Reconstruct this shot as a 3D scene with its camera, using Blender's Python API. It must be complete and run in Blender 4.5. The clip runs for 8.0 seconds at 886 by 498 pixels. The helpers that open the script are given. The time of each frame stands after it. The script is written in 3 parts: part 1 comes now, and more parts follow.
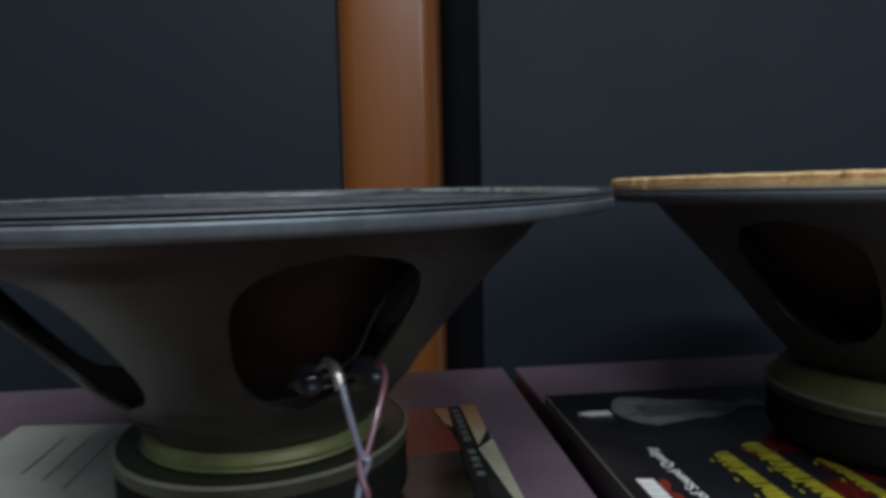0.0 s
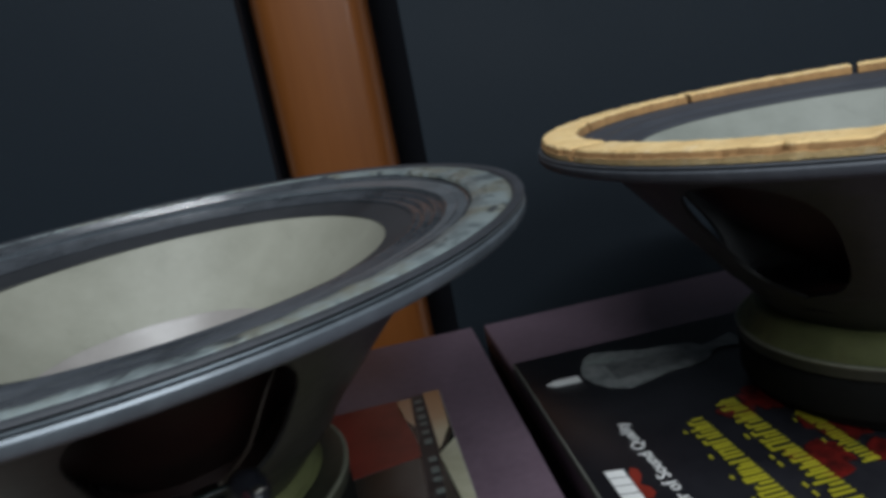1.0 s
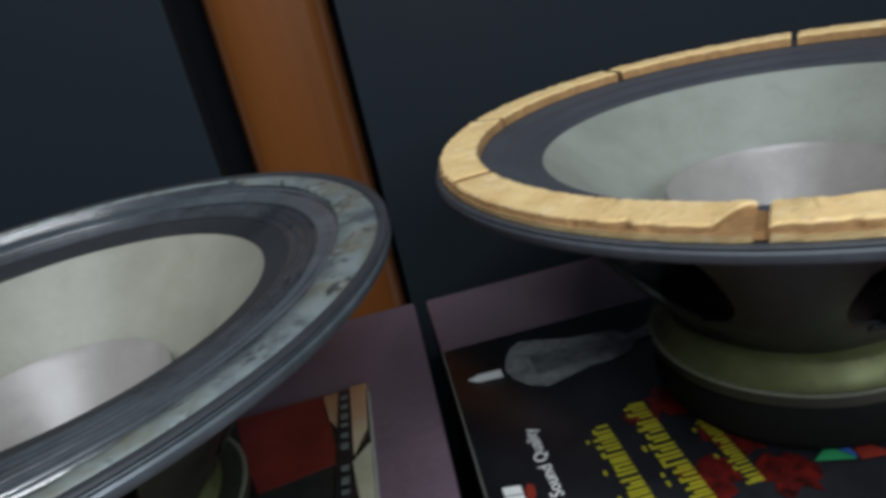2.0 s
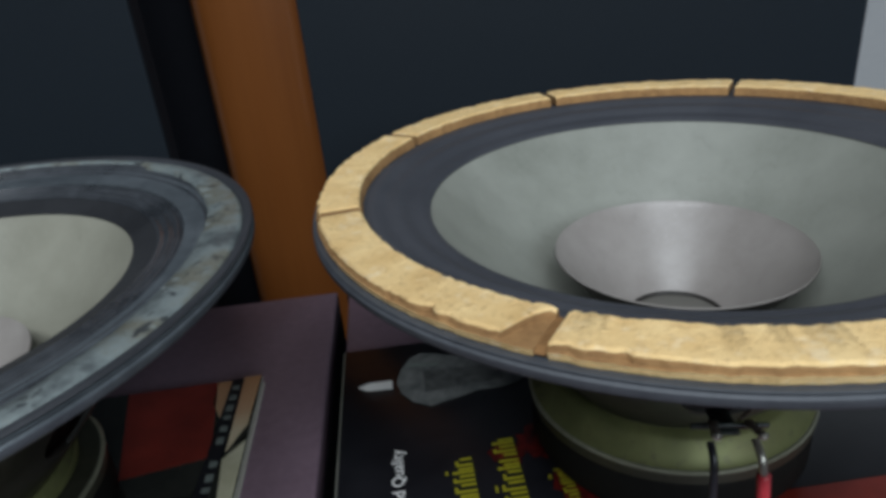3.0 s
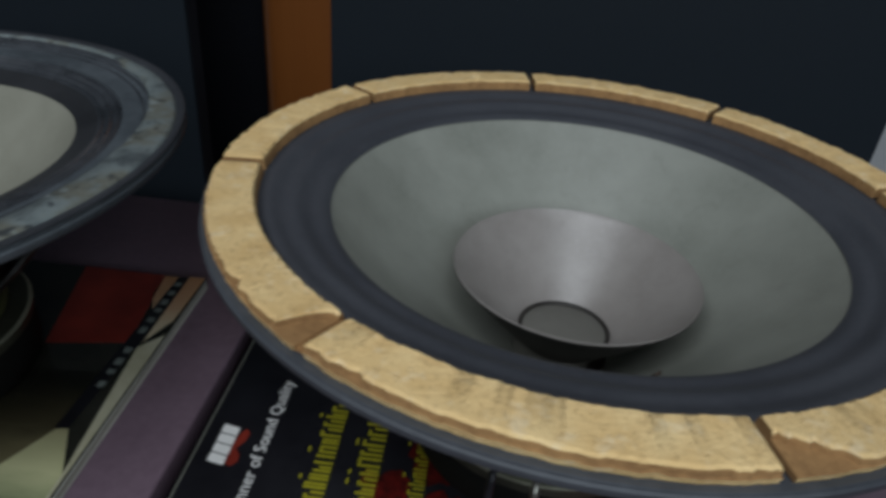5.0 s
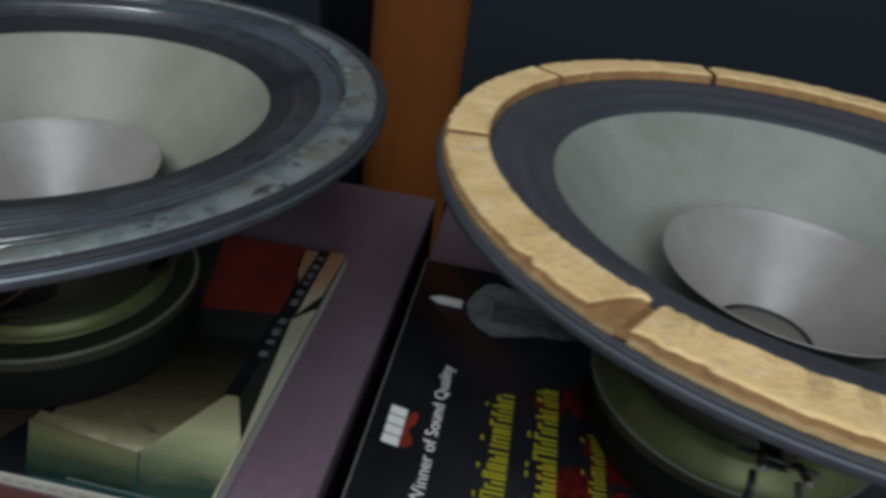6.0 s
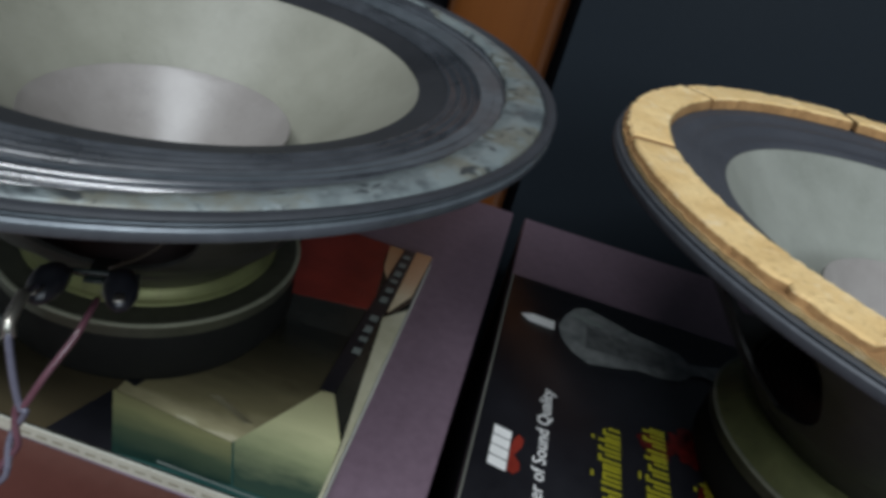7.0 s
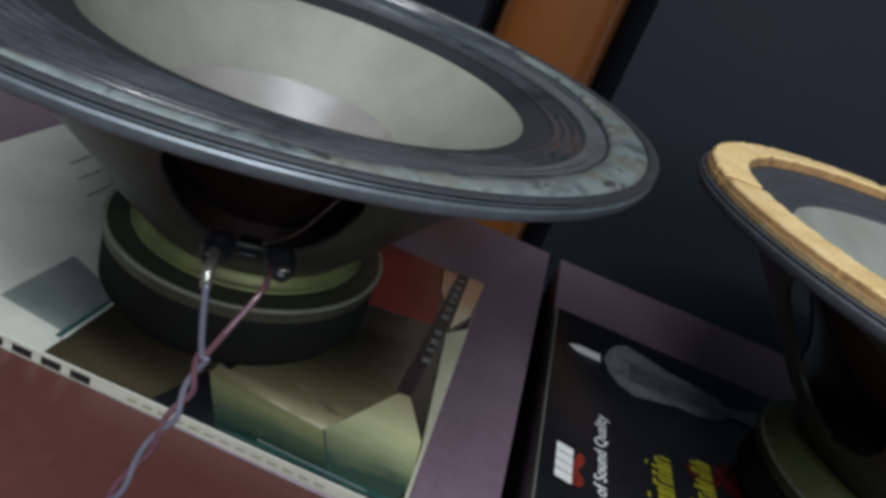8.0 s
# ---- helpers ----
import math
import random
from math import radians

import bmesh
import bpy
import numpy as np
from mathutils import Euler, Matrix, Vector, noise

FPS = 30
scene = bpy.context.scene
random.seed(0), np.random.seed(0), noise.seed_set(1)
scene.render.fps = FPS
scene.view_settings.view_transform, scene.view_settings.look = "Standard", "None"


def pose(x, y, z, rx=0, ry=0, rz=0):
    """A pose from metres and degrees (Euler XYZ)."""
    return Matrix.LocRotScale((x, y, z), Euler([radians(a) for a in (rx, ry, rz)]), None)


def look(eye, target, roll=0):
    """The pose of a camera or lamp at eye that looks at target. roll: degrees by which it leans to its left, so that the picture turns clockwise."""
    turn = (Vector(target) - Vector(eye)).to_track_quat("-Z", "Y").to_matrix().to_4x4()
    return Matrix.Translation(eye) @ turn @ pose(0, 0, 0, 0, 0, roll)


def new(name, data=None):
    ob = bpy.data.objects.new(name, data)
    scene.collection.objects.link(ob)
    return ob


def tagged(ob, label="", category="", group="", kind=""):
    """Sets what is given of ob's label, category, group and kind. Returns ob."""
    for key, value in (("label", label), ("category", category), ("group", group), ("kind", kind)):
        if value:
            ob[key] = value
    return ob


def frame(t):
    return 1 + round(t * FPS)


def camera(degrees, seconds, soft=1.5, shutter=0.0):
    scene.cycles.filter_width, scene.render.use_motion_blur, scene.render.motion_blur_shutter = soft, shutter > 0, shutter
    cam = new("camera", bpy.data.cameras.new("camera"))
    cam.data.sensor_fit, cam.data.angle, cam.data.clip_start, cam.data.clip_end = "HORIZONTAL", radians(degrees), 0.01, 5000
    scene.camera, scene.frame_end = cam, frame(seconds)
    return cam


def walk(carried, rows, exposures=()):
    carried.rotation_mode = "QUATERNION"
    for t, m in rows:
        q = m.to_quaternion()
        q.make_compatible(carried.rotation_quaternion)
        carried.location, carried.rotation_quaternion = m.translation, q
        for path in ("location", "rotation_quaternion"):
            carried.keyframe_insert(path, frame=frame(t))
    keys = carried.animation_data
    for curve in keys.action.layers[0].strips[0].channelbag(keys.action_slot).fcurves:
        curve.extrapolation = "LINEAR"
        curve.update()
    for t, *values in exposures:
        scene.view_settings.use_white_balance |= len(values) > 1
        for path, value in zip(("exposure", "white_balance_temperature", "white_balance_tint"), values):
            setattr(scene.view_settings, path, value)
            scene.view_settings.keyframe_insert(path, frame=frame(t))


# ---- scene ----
cam = camera(66.56, 8.0, soft=3.8, shutter=0.6)
ROWS = [
    (0.00, 0.0062, 0.0120, 0.1532, 84.83, 1.21, -0.13),
    (0.25, 0.0169, 0.0320, 0.1606, 82.24, 3.92, -0.64),
    (0.50, 0.0265, 0.0442, 0.1710, 80.01, 6.64, -1.04),
    (0.75, 0.0361, 0.0511, 0.1827, 78.07, 9.00, -1.47),
    (1.00, 0.0476, 0.0587, 0.1927, 76.22, 10.46, -2.16),
    (1.25, 0.0619, 0.0694, 0.1998, 74.28, 10.85, -2.93),
    (1.50, 0.0773, 0.0785, 0.2078, 72.18, 11.12, -3.13),
    (1.75, 0.0926, 0.0809, 0.2191, 70.13, 11.82, -2.57),
    (2.00, 0.1090, 0.0800, 0.2308, 68.45, 12.15, -2.32),
    (2.25, 0.1271, 0.0811, 0.2394, 67.35, 11.24, -2.83),
    (2.50, 0.1436, 0.0851, 0.2452, 66.52, 9.48, -2.91),
    (2.75, 0.1573, 0.0905, 0.2494, 65.80, 7.39, -1.73),
    (3.00, 0.1695, 0.0950, 0.2526, 65.12, 5.35, 0.57),
    (3.25, 0.1824, 0.0964, 0.2555, 64.49, 3.62, 3.50),
    (3.50, 0.1975, 0.0949, 0.2584, 63.82, 2.18, 6.39),
    (3.75, 0.2148, 0.0936, 0.2622, 62.92, 0.87, 8.74),
    (4.00, 0.2315, 0.0976, 0.2670, 61.55, -0.59, 10.52),
    (4.25, 0.2443, 0.1068, 0.2720, 59.95, -2.21, 11.61),
    (4.50, 0.2517, 0.1130, 0.2752, 58.92, -3.57, 11.94),
    (4.75, 0.2517, 0.1118, 0.2766, 58.67, -4.28, 11.78),
    (5.00, 0.2442, 0.1053, 0.2777, 58.74, -4.36, 11.72),
    (5.25, 0.2288, 0.0974, 0.2792, 58.60, -4.05, 12.28),
    (5.50, 0.2083, 0.0924, 0.2786, 58.13, -4.01, 13.39),
    (5.75, 0.1858, 0.0921, 0.2712, 57.77, -5.02, 14.58),
    (6.00, 0.1639, 0.0939, 0.2594, 57.94, -6.84, 15.72),
    (6.25, 0.1438, 0.0951, 0.2490, 58.57, -8.84, 16.90),
    (6.50, 0.1259, 0.0955, 0.2413, 59.02, -10.68, 17.86),
    (6.75, 0.1105, 0.0951, 0.2353, 58.94, -12.38, 18.37),
    (7.00, 0.0970, 0.0919, 0.2296, 58.92, -14.06, 18.71),
    (7.25, 0.0852, 0.0839, 0.2239, 59.65, -15.78, 19.18),
    (7.50, 0.0749, 0.0729, 0.2183, 60.93, -17.42, 19.63),
    (7.75, 0.0660, 0.0618, 0.2130, 62.23, -18.80, 19.70),
    (8.00, 0.0584, 0.0518, 0.2082, 63.26, -19.88, 19.24),
]
walk(cam, [(t, pose(x, y, z, rx, ry, rz)) for t, x, y, z, rx, ry, rz in ROWS],
     exposures=[(0.0, 0.0), (2.0, 0.0), (3.5, -0.20), (4.0, -0.33), (5.0, -0.65), (5.5, -0.68), (6.0, -0.50), (6.5, -0.20), (7.0, -0.05), (8.0, 0.05)])

# ---------------------------------------------------------------- light
world = bpy.data.worlds.new("room_air")
scene.world = world
world.use_nodes = True
world.node_tree.nodes["Background"].inputs[0].default_value = (0.75, 0.85, 1.0, 1)
world.node_tree.nodes["Background"].inputs[1].default_value = 0.06
tube = bpy.data.lights.new("fluorescent_tube", "AREA")
tube.shape, tube.size, tube.size_y, tube.energy, tube.color = "RECTANGLE", 1.2, 0.08, 19.5, (0.92, 0.98, 1.04)
new("fluorescent_tube", tube).matrix_world = look((0.05, -0.52, 1.32), (0.08, 0.40, 0.05))
# Added soft fill from the right front; no window is known there.
front_fill = bpy.data.lights.new("front_fill_light", "AREA")
front_fill.shape, front_fill.size, front_fill.size_y, front_fill.energy, front_fill.color = "RECTANGLE", 1.2, 0.9, 20.0, (0.80, 0.91, 1.0)
new("front_fill_light", front_fill).matrix_world = look((1.00, -1.40, 1.05), (0.0, 0.35, 0.08))


# ---------------------------------------------------------------- materials
def mat(name, rough=0.6, metal=0.0, coat=0.0, spec=0.5):
    m = bpy.data.materials.new(name)
    m.use_nodes = True
    b = m.node_tree.nodes["Principled BSDF"]
    b.inputs["Roughness"].default_value = rough
    b.inputs["Metallic"].default_value = metal
    b.inputs["Coat Weight"].default_value = coat
    b.inputs["Specular IOR Level"].default_value = spec
    return m, m.node_tree, b


def noise_node(nt, scale, detail=6.0, rough=0.6, stretch=None, dist=0.0):
    tc = nt.nodes.new("ShaderNodeTexCoord")
    mp = nt.nodes.new("ShaderNodeMapping")
    nt.links.new(tc.outputs["Object"], mp.inputs["Vector"])
    if stretch:
        mp.inputs["Scale"].default_value = stretch
    n = nt.nodes.new("ShaderNodeTexNoise")
    n.inputs["Scale"].default_value, n.inputs["Detail"].default_value = scale, detail
    n.inputs["Roughness"].default_value, n.inputs["Distortion"].default_value = rough, dist
    nt.links.new(mp.outputs["Vector"], n.inputs["Vector"])
    return n.outputs["Fac"]


def ramp(nt, fac, stops):
    r = nt.nodes.new("ShaderNodeValToRGB")
    els = r.color_ramp.elements
    while len(els) < len(stops):
        els.new(0.5)
    for e, (p, c) in zip(els, stops):
        e.position, e.color = p, (*c, 1)
    nt.links.new(fac, r.inputs["Fac"])
    return r.outputs["Color"]


def mix(nt, a, b, fac):
    m = nt.nodes.new("ShaderNodeMix")
    m.data_type = "RGBA"
    nt.links.new(a, m.inputs["A"])
    if isinstance(b, tuple):
        m.inputs["B"].default_value = (*b, 1)
    else:
        nt.links.new(b, m.inputs["B"])
    nt.links.new(fac, m.inputs["Factor"])
    return m.outputs["Result"]


def bump(nt, b, height, strength=0.3, dist=0.001):
    n = nt.nodes.new("ShaderNodeBump")
    n.inputs["Strength"].default_value, n.inputs["Distance"].default_value = strength, dist
    nt.links.new(height, n.inputs["Height"])
    nt.links.new(n.outputs["Normal"], b.inputs["Normal"])


def two_scale(name, dark, light, big, fine, rough=0.6, metal=0.0, coat=0.0, relief=0.2, dist=0.0005, stretch=None, spread=0.12, rough_var=0.1, spec=0.5):
    """Colour that wanders between two tones at a large and a fine scale, with fine relief and uneven gloss."""
    m, nt, b = mat(name, rough, metal, coat, spec)
    n1, n2 = noise_node(nt, big, 3.0, 0.55, stretch), noise_node(nt, fine, 6.0, 0.7, stretch)
    mid = tuple((p + q) / 2 for p, q in zip(dark, light))
    c1 = ramp(nt, n1, [(0.5 - 2 * spread, dark), (0.5 + 2 * spread, light)])
    c2 = ramp(nt, n2, [(0.32, dark), (0.68, light)])
    half = nt.nodes.new("ShaderNodeMix")
    half.data_type = "RGBA"
    half.inputs["Factor"].default_value = 0.45
    nt.links.new(c1, half.inputs["A"])
    nt.links.new(c2, half.inputs["B"])
    nt.links.new(half.outputs["Result"], b.inputs["Base Color"])
    mr = nt.nodes.new("ShaderNodeMapRange")
    mr.inputs["From Min"].default_value, mr.inputs["From Max"].default_value = 0.3, 0.7
    mr.inputs["To Min"].default_value, mr.inputs["To Max"].default_value = max(0.03, rough - rough_var), min(1, rough + rough_var)
    nt.links.new(n1, mr.inputs["Value"])
    nt.links.new(mr.outputs["Result"], b.inputs["Roughness"])
    bump(nt, b, n2, relief, dist)
    return m


M = {}
M["panel"] = two_scale("dark_panel_paint", (0.0062, 0.0105, 0.0155), (0.0088, 0.0145, 0.0205), 3, 220, 0.75, relief=0.1, spec=0.25)
M["wood"] = two_scale("orange_varnished_wood", (0.225, 0.070, 0.015), (0.335, 0.114, 0.027), 9, 60, 0.38, coat=1.0, relief=0.03, stretch=(1, 1, 0.06))
M["wood"].node_tree.nodes["Principled BSDF"].inputs["Coat Roughness"].default_value = 0.26
# Black that also stands in for shade in the gaps behind and between things.
M["dark"] = two_scale("black_paint_and_gap_shade", (0.006, 0.0065, 0.0095), (0.010, 0.011, 0.0155), 6, 90, 0.8, relief=0.1, spec=0.2)
M["room"] = two_scale("pale_plaster", (0.46, 0.48, 0.50), (0.54, 0.55, 0.57), 2, 60, 0.85, relief=0.1)
M["white"] = two_scale("white_paint", (0.62, 0.64, 0.66), (0.72, 0.73, 0.74), 3, 80, 0.6, relief=0.1)
M["floor"] = two_scale("grey_floor", (0.3, 0.29, 0.28), (0.4, 0.39, 0.38), 3, 40, 0.6, relief=0.1)
# Plum is the maroon lacquer with cool glancing sheen put into its colour.
M["vinyl"] = two_scale("maroon_lacquer_plum_sheen", (0.116, 0.078, 0.101), (0.204, 0.142, 0.180), 9, 160, 0.42, relief=0.12, spread=0.1, rough_var=0.08)
# The same lacquer seen steeply, coloured without that sheen.
M["vinyl_no_sheen"] = two_scale("maroon_lacquer_no_sheen", (0.085, 0.028, 0.022), (0.125, 0.045, 0.036), 7, 160, 0.42, relief=0.12, spread=0.1, rough_var=0.08)
M["magnet"] = two_scale("black_ferrite", (0.006, 0.006, 0.0055), (0.012, 0.012, 0.0105), 20, 260, 0.68, relief=0.2, spec=0.12)
M["basket"] = two_scale("grey_hammered_paint", (0.014, 0.014, 0.0125), (0.050, 0.049, 0.044), 26, 230, 0.42, metal=0.2, relief=0.35, spread=0.10)
M["flange"] = two_scale("worn_blue_grey_steel", (0.060, 0.072, 0.084), (0.165, 0.190, 0.210), 22, 150, 0.36, metal=0.35, relief=0.25, spread=0.13)
M["flange_dark"] = two_scale("matt_slate_steel", (0.040, 0.045, 0.054), (0.085, 0.093, 0.107), 24, 190, 0.55, metal=0.1, relief=0.3, spread=0.13)
M["surround"] = two_scale("doped_black_cloth", (0.014, 0.015, 0.017), (0.032, 0.034, 0.039), 18, 420, 0.55, relief=0.3, spread=0.12)
M["ribs"] = two_scale("glossy_doped_ribs", (0.014, 0.016, 0.019), (0.070, 0.077, 0.088), 34, 170, 0.30, coat=1.0, relief=0.35, spread=0.10, rough_var=0.06)
M["ribs"].node_tree.nodes["Principled BSDF"].inputs["Coat Roughness"].default_value = 0.15
M["slate"] = two_scale("flat_slate_cloth", (0.036, 0.039, 0.048), (0.062, 0.066, 0.078), 16, 420, 0.6, relief=0.2)
M["plate"] = two_scale("dull_olive_steel", (0.045, 0.046, 0.032), (0.085, 0.085, 0.06), 25, 200, 0.4, metal=0.5, relief=0.15)
M["bright_edge"] = two_scale("worn_bright_steel", (0.20, 0.20, 0.14), (0.36, 0.36, 0.27), 40, 260, 0.45, metal=0.3, relief=0.15)
M["lip"] = two_scale("dark_rim_rubber", (0.020, 0.022, 0.026), (0.042, 0.046, 0.055), 18, 260, 0.62, relief=0.25)


def plated():
    m, nt, b = mat("yellow_zinc_plating", 0.50, 0.4)
    n1, n2 = noise_node(nt, 24, 3), noise_node(nt, 240, 5)
    c = ramp(nt, n1, [(0.3, (0.105, 0.115, 0.045)), (0.55, (0.20, 0.21, 0.085)), (0.75, (0.155, 0.14, 0.06))])
    nt.links.new(mix(nt, c, (0.10, 0.09, 0.06), ramp(nt, n2, [(0.55, (0, 0, 0)), (0.75, (0.6, 0.6, 0.6))])), b.inputs["Base Color"])
    bump(nt, b, n2, 0.1, 0.0003)
    return m


M["plated"] = plated()


def paper(name, dark, light, rough, fleck=(0.05, 0.05, 0.045)):
    """Pressed fibre pulp: mottled grey with hairs, flecks and an uneven sheen."""
    m, nt, b = mat(name, rough, 0.0)
    n1 = noise_node(nt, 26, 4, 0.6)
    n2 = noise_node(nt, 330, 5, 0.75)
    n3 = noise_node(nt, 120, 3, 0.5, (1, 1, 0.25), 1.5)
    c = ramp(nt, n1, [(0.3, dark), (0.7, light)])
    c = mix(nt, c, fleck, ramp(nt, n3, [(0.60, (0, 0, 0)), (0.76, (0.13, 0.13, 0.13))]))
    c = mix(nt, c, light, ramp(nt, n2, [(0.5, (0, 0, 0)), (0.75, (0.5, 0.5, 0.5))]))
    nt.links.new(c, b.inputs["Base Color"])
    bump(nt, b, n2, 0.25, 0.0005)
    return m


M["cone"] = paper("grey_pulp_cone", (0.215, 0.225, 0.195), (0.29, 0.30, 0.265), 0.40)
M["cone_olive"] = paper("olive_grey_pulp_cone", (0.215, 0.213, 0.170), (0.285, 0.281, 0.230), 0.43)
M["whizzer"] = paper("glazed_pulp", (0.235, 0.215, 0.200), (0.325, 0.302, 0.285), 0.36, (0.12, 0.11, 0.11))
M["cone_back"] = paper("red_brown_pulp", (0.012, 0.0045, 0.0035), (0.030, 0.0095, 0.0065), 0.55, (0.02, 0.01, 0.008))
M["pulp_black"] = paper("black_brown_pulp", (0.010, 0.008, 0.007), (0.026, 0.021, 0.018), 0.6, (0.005, 0.004, 0.004))
M["cap"] = paper("brown_grey_felt", (0.13, 0.125, 0.11), (0.18, 0.175, 0.155), 0.6)


def cork():
    m, nt, b = mat("tan_cork", 0.8, spec=0.25)
    info = nt.nodes.new("ShaderNodeObjectInfo")
    n1, n2, n3 = noise_node(nt, 60, 4, 0.6), noise_node(nt, 420, 5, 0.7), noise_node(nt, 170, 3, 0.6)
    c = ramp(nt, n1, [(0.3, (0.75, 0.50, 0.215)), (0.7, (0.91, 0.67, 0.335))])
    c = mix(nt, c, (0.30, 0.15, 0.05), ramp(nt, n2, [(0.53, (0, 0, 0)), (0.68, (0.36, 0.36, 0.36))]))
    c = mix(nt, c, (0.90, 0.73, 0.47), ramp(nt, n3, [(0.55, (0, 0, 0)), (0.7, (0.6, 0.6, 0.6))]))
    hs = nt.nodes.new("ShaderNodeHueSaturation")
    mr = nt.nodes.new("ShaderNodeMapRange")
    mr.inputs["To Min"].default_value, mr.inputs["To Max"].default_value = 0.9, 1.08
    nt.links.new(info.outputs["Random"], mr.inputs["Value"])
    nt.links.new(mr.outputs["Result"], hs.inputs["Value"])
    nt.links.new(c, hs.inputs["Color"])
    nt.links.new(hs.outputs["Color"], b.inputs["Base Color"])
    bump(nt, b, n2, 0.8, 0.0012)
    return m


M["cork"] = cork()
M["cork_mid"] = two_scale("crumbled_cork", (0.17, 0.085, 0.030), (0.44, 0.25, 0.10), 60, 300, 0.9, relief=0.6, dist=0.001)
M["cork_dark"] = two_scale("torn_brown_cork", (0.14, 0.065, 0.02), (0.36, 0.19, 0.07), 60, 300, 0.9, relief=0.6, dist=0.001)


def old_glue():
    """Flange top where a gasket was peeled off: grey paint, pale glue and paper rags, dark scratches."""
    m, nt, b = mat("peeled_flange", 0.45, 0.15)
    n1, n2, n3 = noise_node(nt, 34, 5, 0.65), noise_node(nt, 150, 5, 0.7, None, 1.0), noise_node(nt, 60, 4, 0.6, (1.0, 1.0, 1.0), 2.0)
    c = ramp(nt, n1, [(0.36, (0.085, 0.10, 0.105)), (0.48, (0.20, 0.235, 0.235)), (0.60, (0.155, 0.155, 0.125)), (0.72, (0.30, 0.36, 0.37))])
    c = mix(nt, c, (0.035, 0.04, 0.045), ramp(nt, n3, [(0.57, (0, 0, 0)), (0.64, (0.9, 0.9, 0.9))]))
    c = mix(nt, c, (0.42, 0.46, 0.46), ramp(nt, n2, [(0.62, (0, 0, 0)), (0.72, (0.7, 0.7, 0.7))]))
    nt.links.new(c, b.inputs["Base Color"])
    bump(nt, b, n2, 0.5, 0.0008)
    return m


M["peeled"] = old_glue()


def glossy_print(name, dark, light, rough=0.22, big=30, warp=0.15):
    """Coated cover paper; slow waves in the sheet break up its reflections."""
    m, nt, b = mat(name, rough)
    n1, n2 = noise_node(nt, big, 4), noise_node(nt, 16, 2, 0.5)
    n3 = noise_node(nt, 260, 5, 0.7)
    nt.links.new(ramp(nt, n1, [(0.3, dark), (0.7, light)]), b.inputs["Base Color"])
    mr = nt.nodes.new("ShaderNodeMapRange")
    mr.inputs["To Min"].default_value, mr.inputs["To Max"].default_value = rough - 0.06, rough + 0.14
    nt.links.new(n3, mr.inputs["Value"])
    nt.links.new(mr.outputs["Result"], b.inputs["Roughness"])
    bump(nt, b, n2, warp, 0.004)
    return m


M["ink_black"] = glossy_print("black_cover_print", (0.006, 0.006, 0.008), (0.012, 0.012, 0.015), 0.27)
M["ink_dark"] = glossy_print("dark_olive_print", (0.012, 0.013, 0.010), (0.03, 0.03, 0.024), 0.17)
M["ink_red"] = glossy_print("red_print", (0.14, 0.016, 0.010), (0.25, 0.030, 0.018), 0.28)
M["ink_splash"] = glossy_print("dark_red_print", (0.006, 0.003, 0.003), (0.125, 0.009, 0.007), 0.28, 150)
M["ink_sand"] = glossy_print("shaded_beige_print", (0.065, 0.058, 0.034), (0.18, 0.163, 0.10), 0.28, 25)
M["ink_teal"] = glossy_print("teal_print", (0.012, 0.05, 0.045), (0.03, 0.09, 0.08), 0.28)
M["ink_grey"] = glossy_print("grey_green_print", (0.13, 0.15, 0.14), (0.20, 0.23, 0.21), 0.35)
M["ink_page"] = glossy_print("pale_page", (0.40, 0.41, 0.36), (0.52, 0.52, 0.46), 0.4)
M["ink_cream"] = glossy_print("cream_print", (0.40, 0.38, 0.25), (0.56, 0.54, 0.40), 0.3, 60)
M["ink_white"] = glossy_print("white_print", (0.68, 0.68, 0.66), (0.8, 0.8, 0.78), 0.3)
M["ink_yellow"] = glossy_print("yellow_print", (0.25, 0.23, 0.015), (0.33, 0.30, 0.02), 0.3)
M["ink_tube"] = glossy_print("grey_tube_print", (0.09, 0.10, 0.10), (0.24, 0.25, 0.24), 0.3, 110)
M["ink_plate"] = glossy_print("dark_grey_tube_print", (0.045, 0.05, 0.05), (0.15, 0.155, 0.15), 0.3, 160)
M["ink_green"] = glossy_print("green_print", (0.02, 0.20, 0.08), (0.03, 0.28, 0.10), 0.3)
M["ink_blue"] = glossy_print("blue_print", (0.03, 0.08, 0.30), (0.04, 0.11, 0.4), 0.3)


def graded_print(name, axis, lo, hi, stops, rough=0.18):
    """A printed photograph's soft gradient along one direction of the sheet, with a little mottle; the tan board's also
    carries driver shade.
    """
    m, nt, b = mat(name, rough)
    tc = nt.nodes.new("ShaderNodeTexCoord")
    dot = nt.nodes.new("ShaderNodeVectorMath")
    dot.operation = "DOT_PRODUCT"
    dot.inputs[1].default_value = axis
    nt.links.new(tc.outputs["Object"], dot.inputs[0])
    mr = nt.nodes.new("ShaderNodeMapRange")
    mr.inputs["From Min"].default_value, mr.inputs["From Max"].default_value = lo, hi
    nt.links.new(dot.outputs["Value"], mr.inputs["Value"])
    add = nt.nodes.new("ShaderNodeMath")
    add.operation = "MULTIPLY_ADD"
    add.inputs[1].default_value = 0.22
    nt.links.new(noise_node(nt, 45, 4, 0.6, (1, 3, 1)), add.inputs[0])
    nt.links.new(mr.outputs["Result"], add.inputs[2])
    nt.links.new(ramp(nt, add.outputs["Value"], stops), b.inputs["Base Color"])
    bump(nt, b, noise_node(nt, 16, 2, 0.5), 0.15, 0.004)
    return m


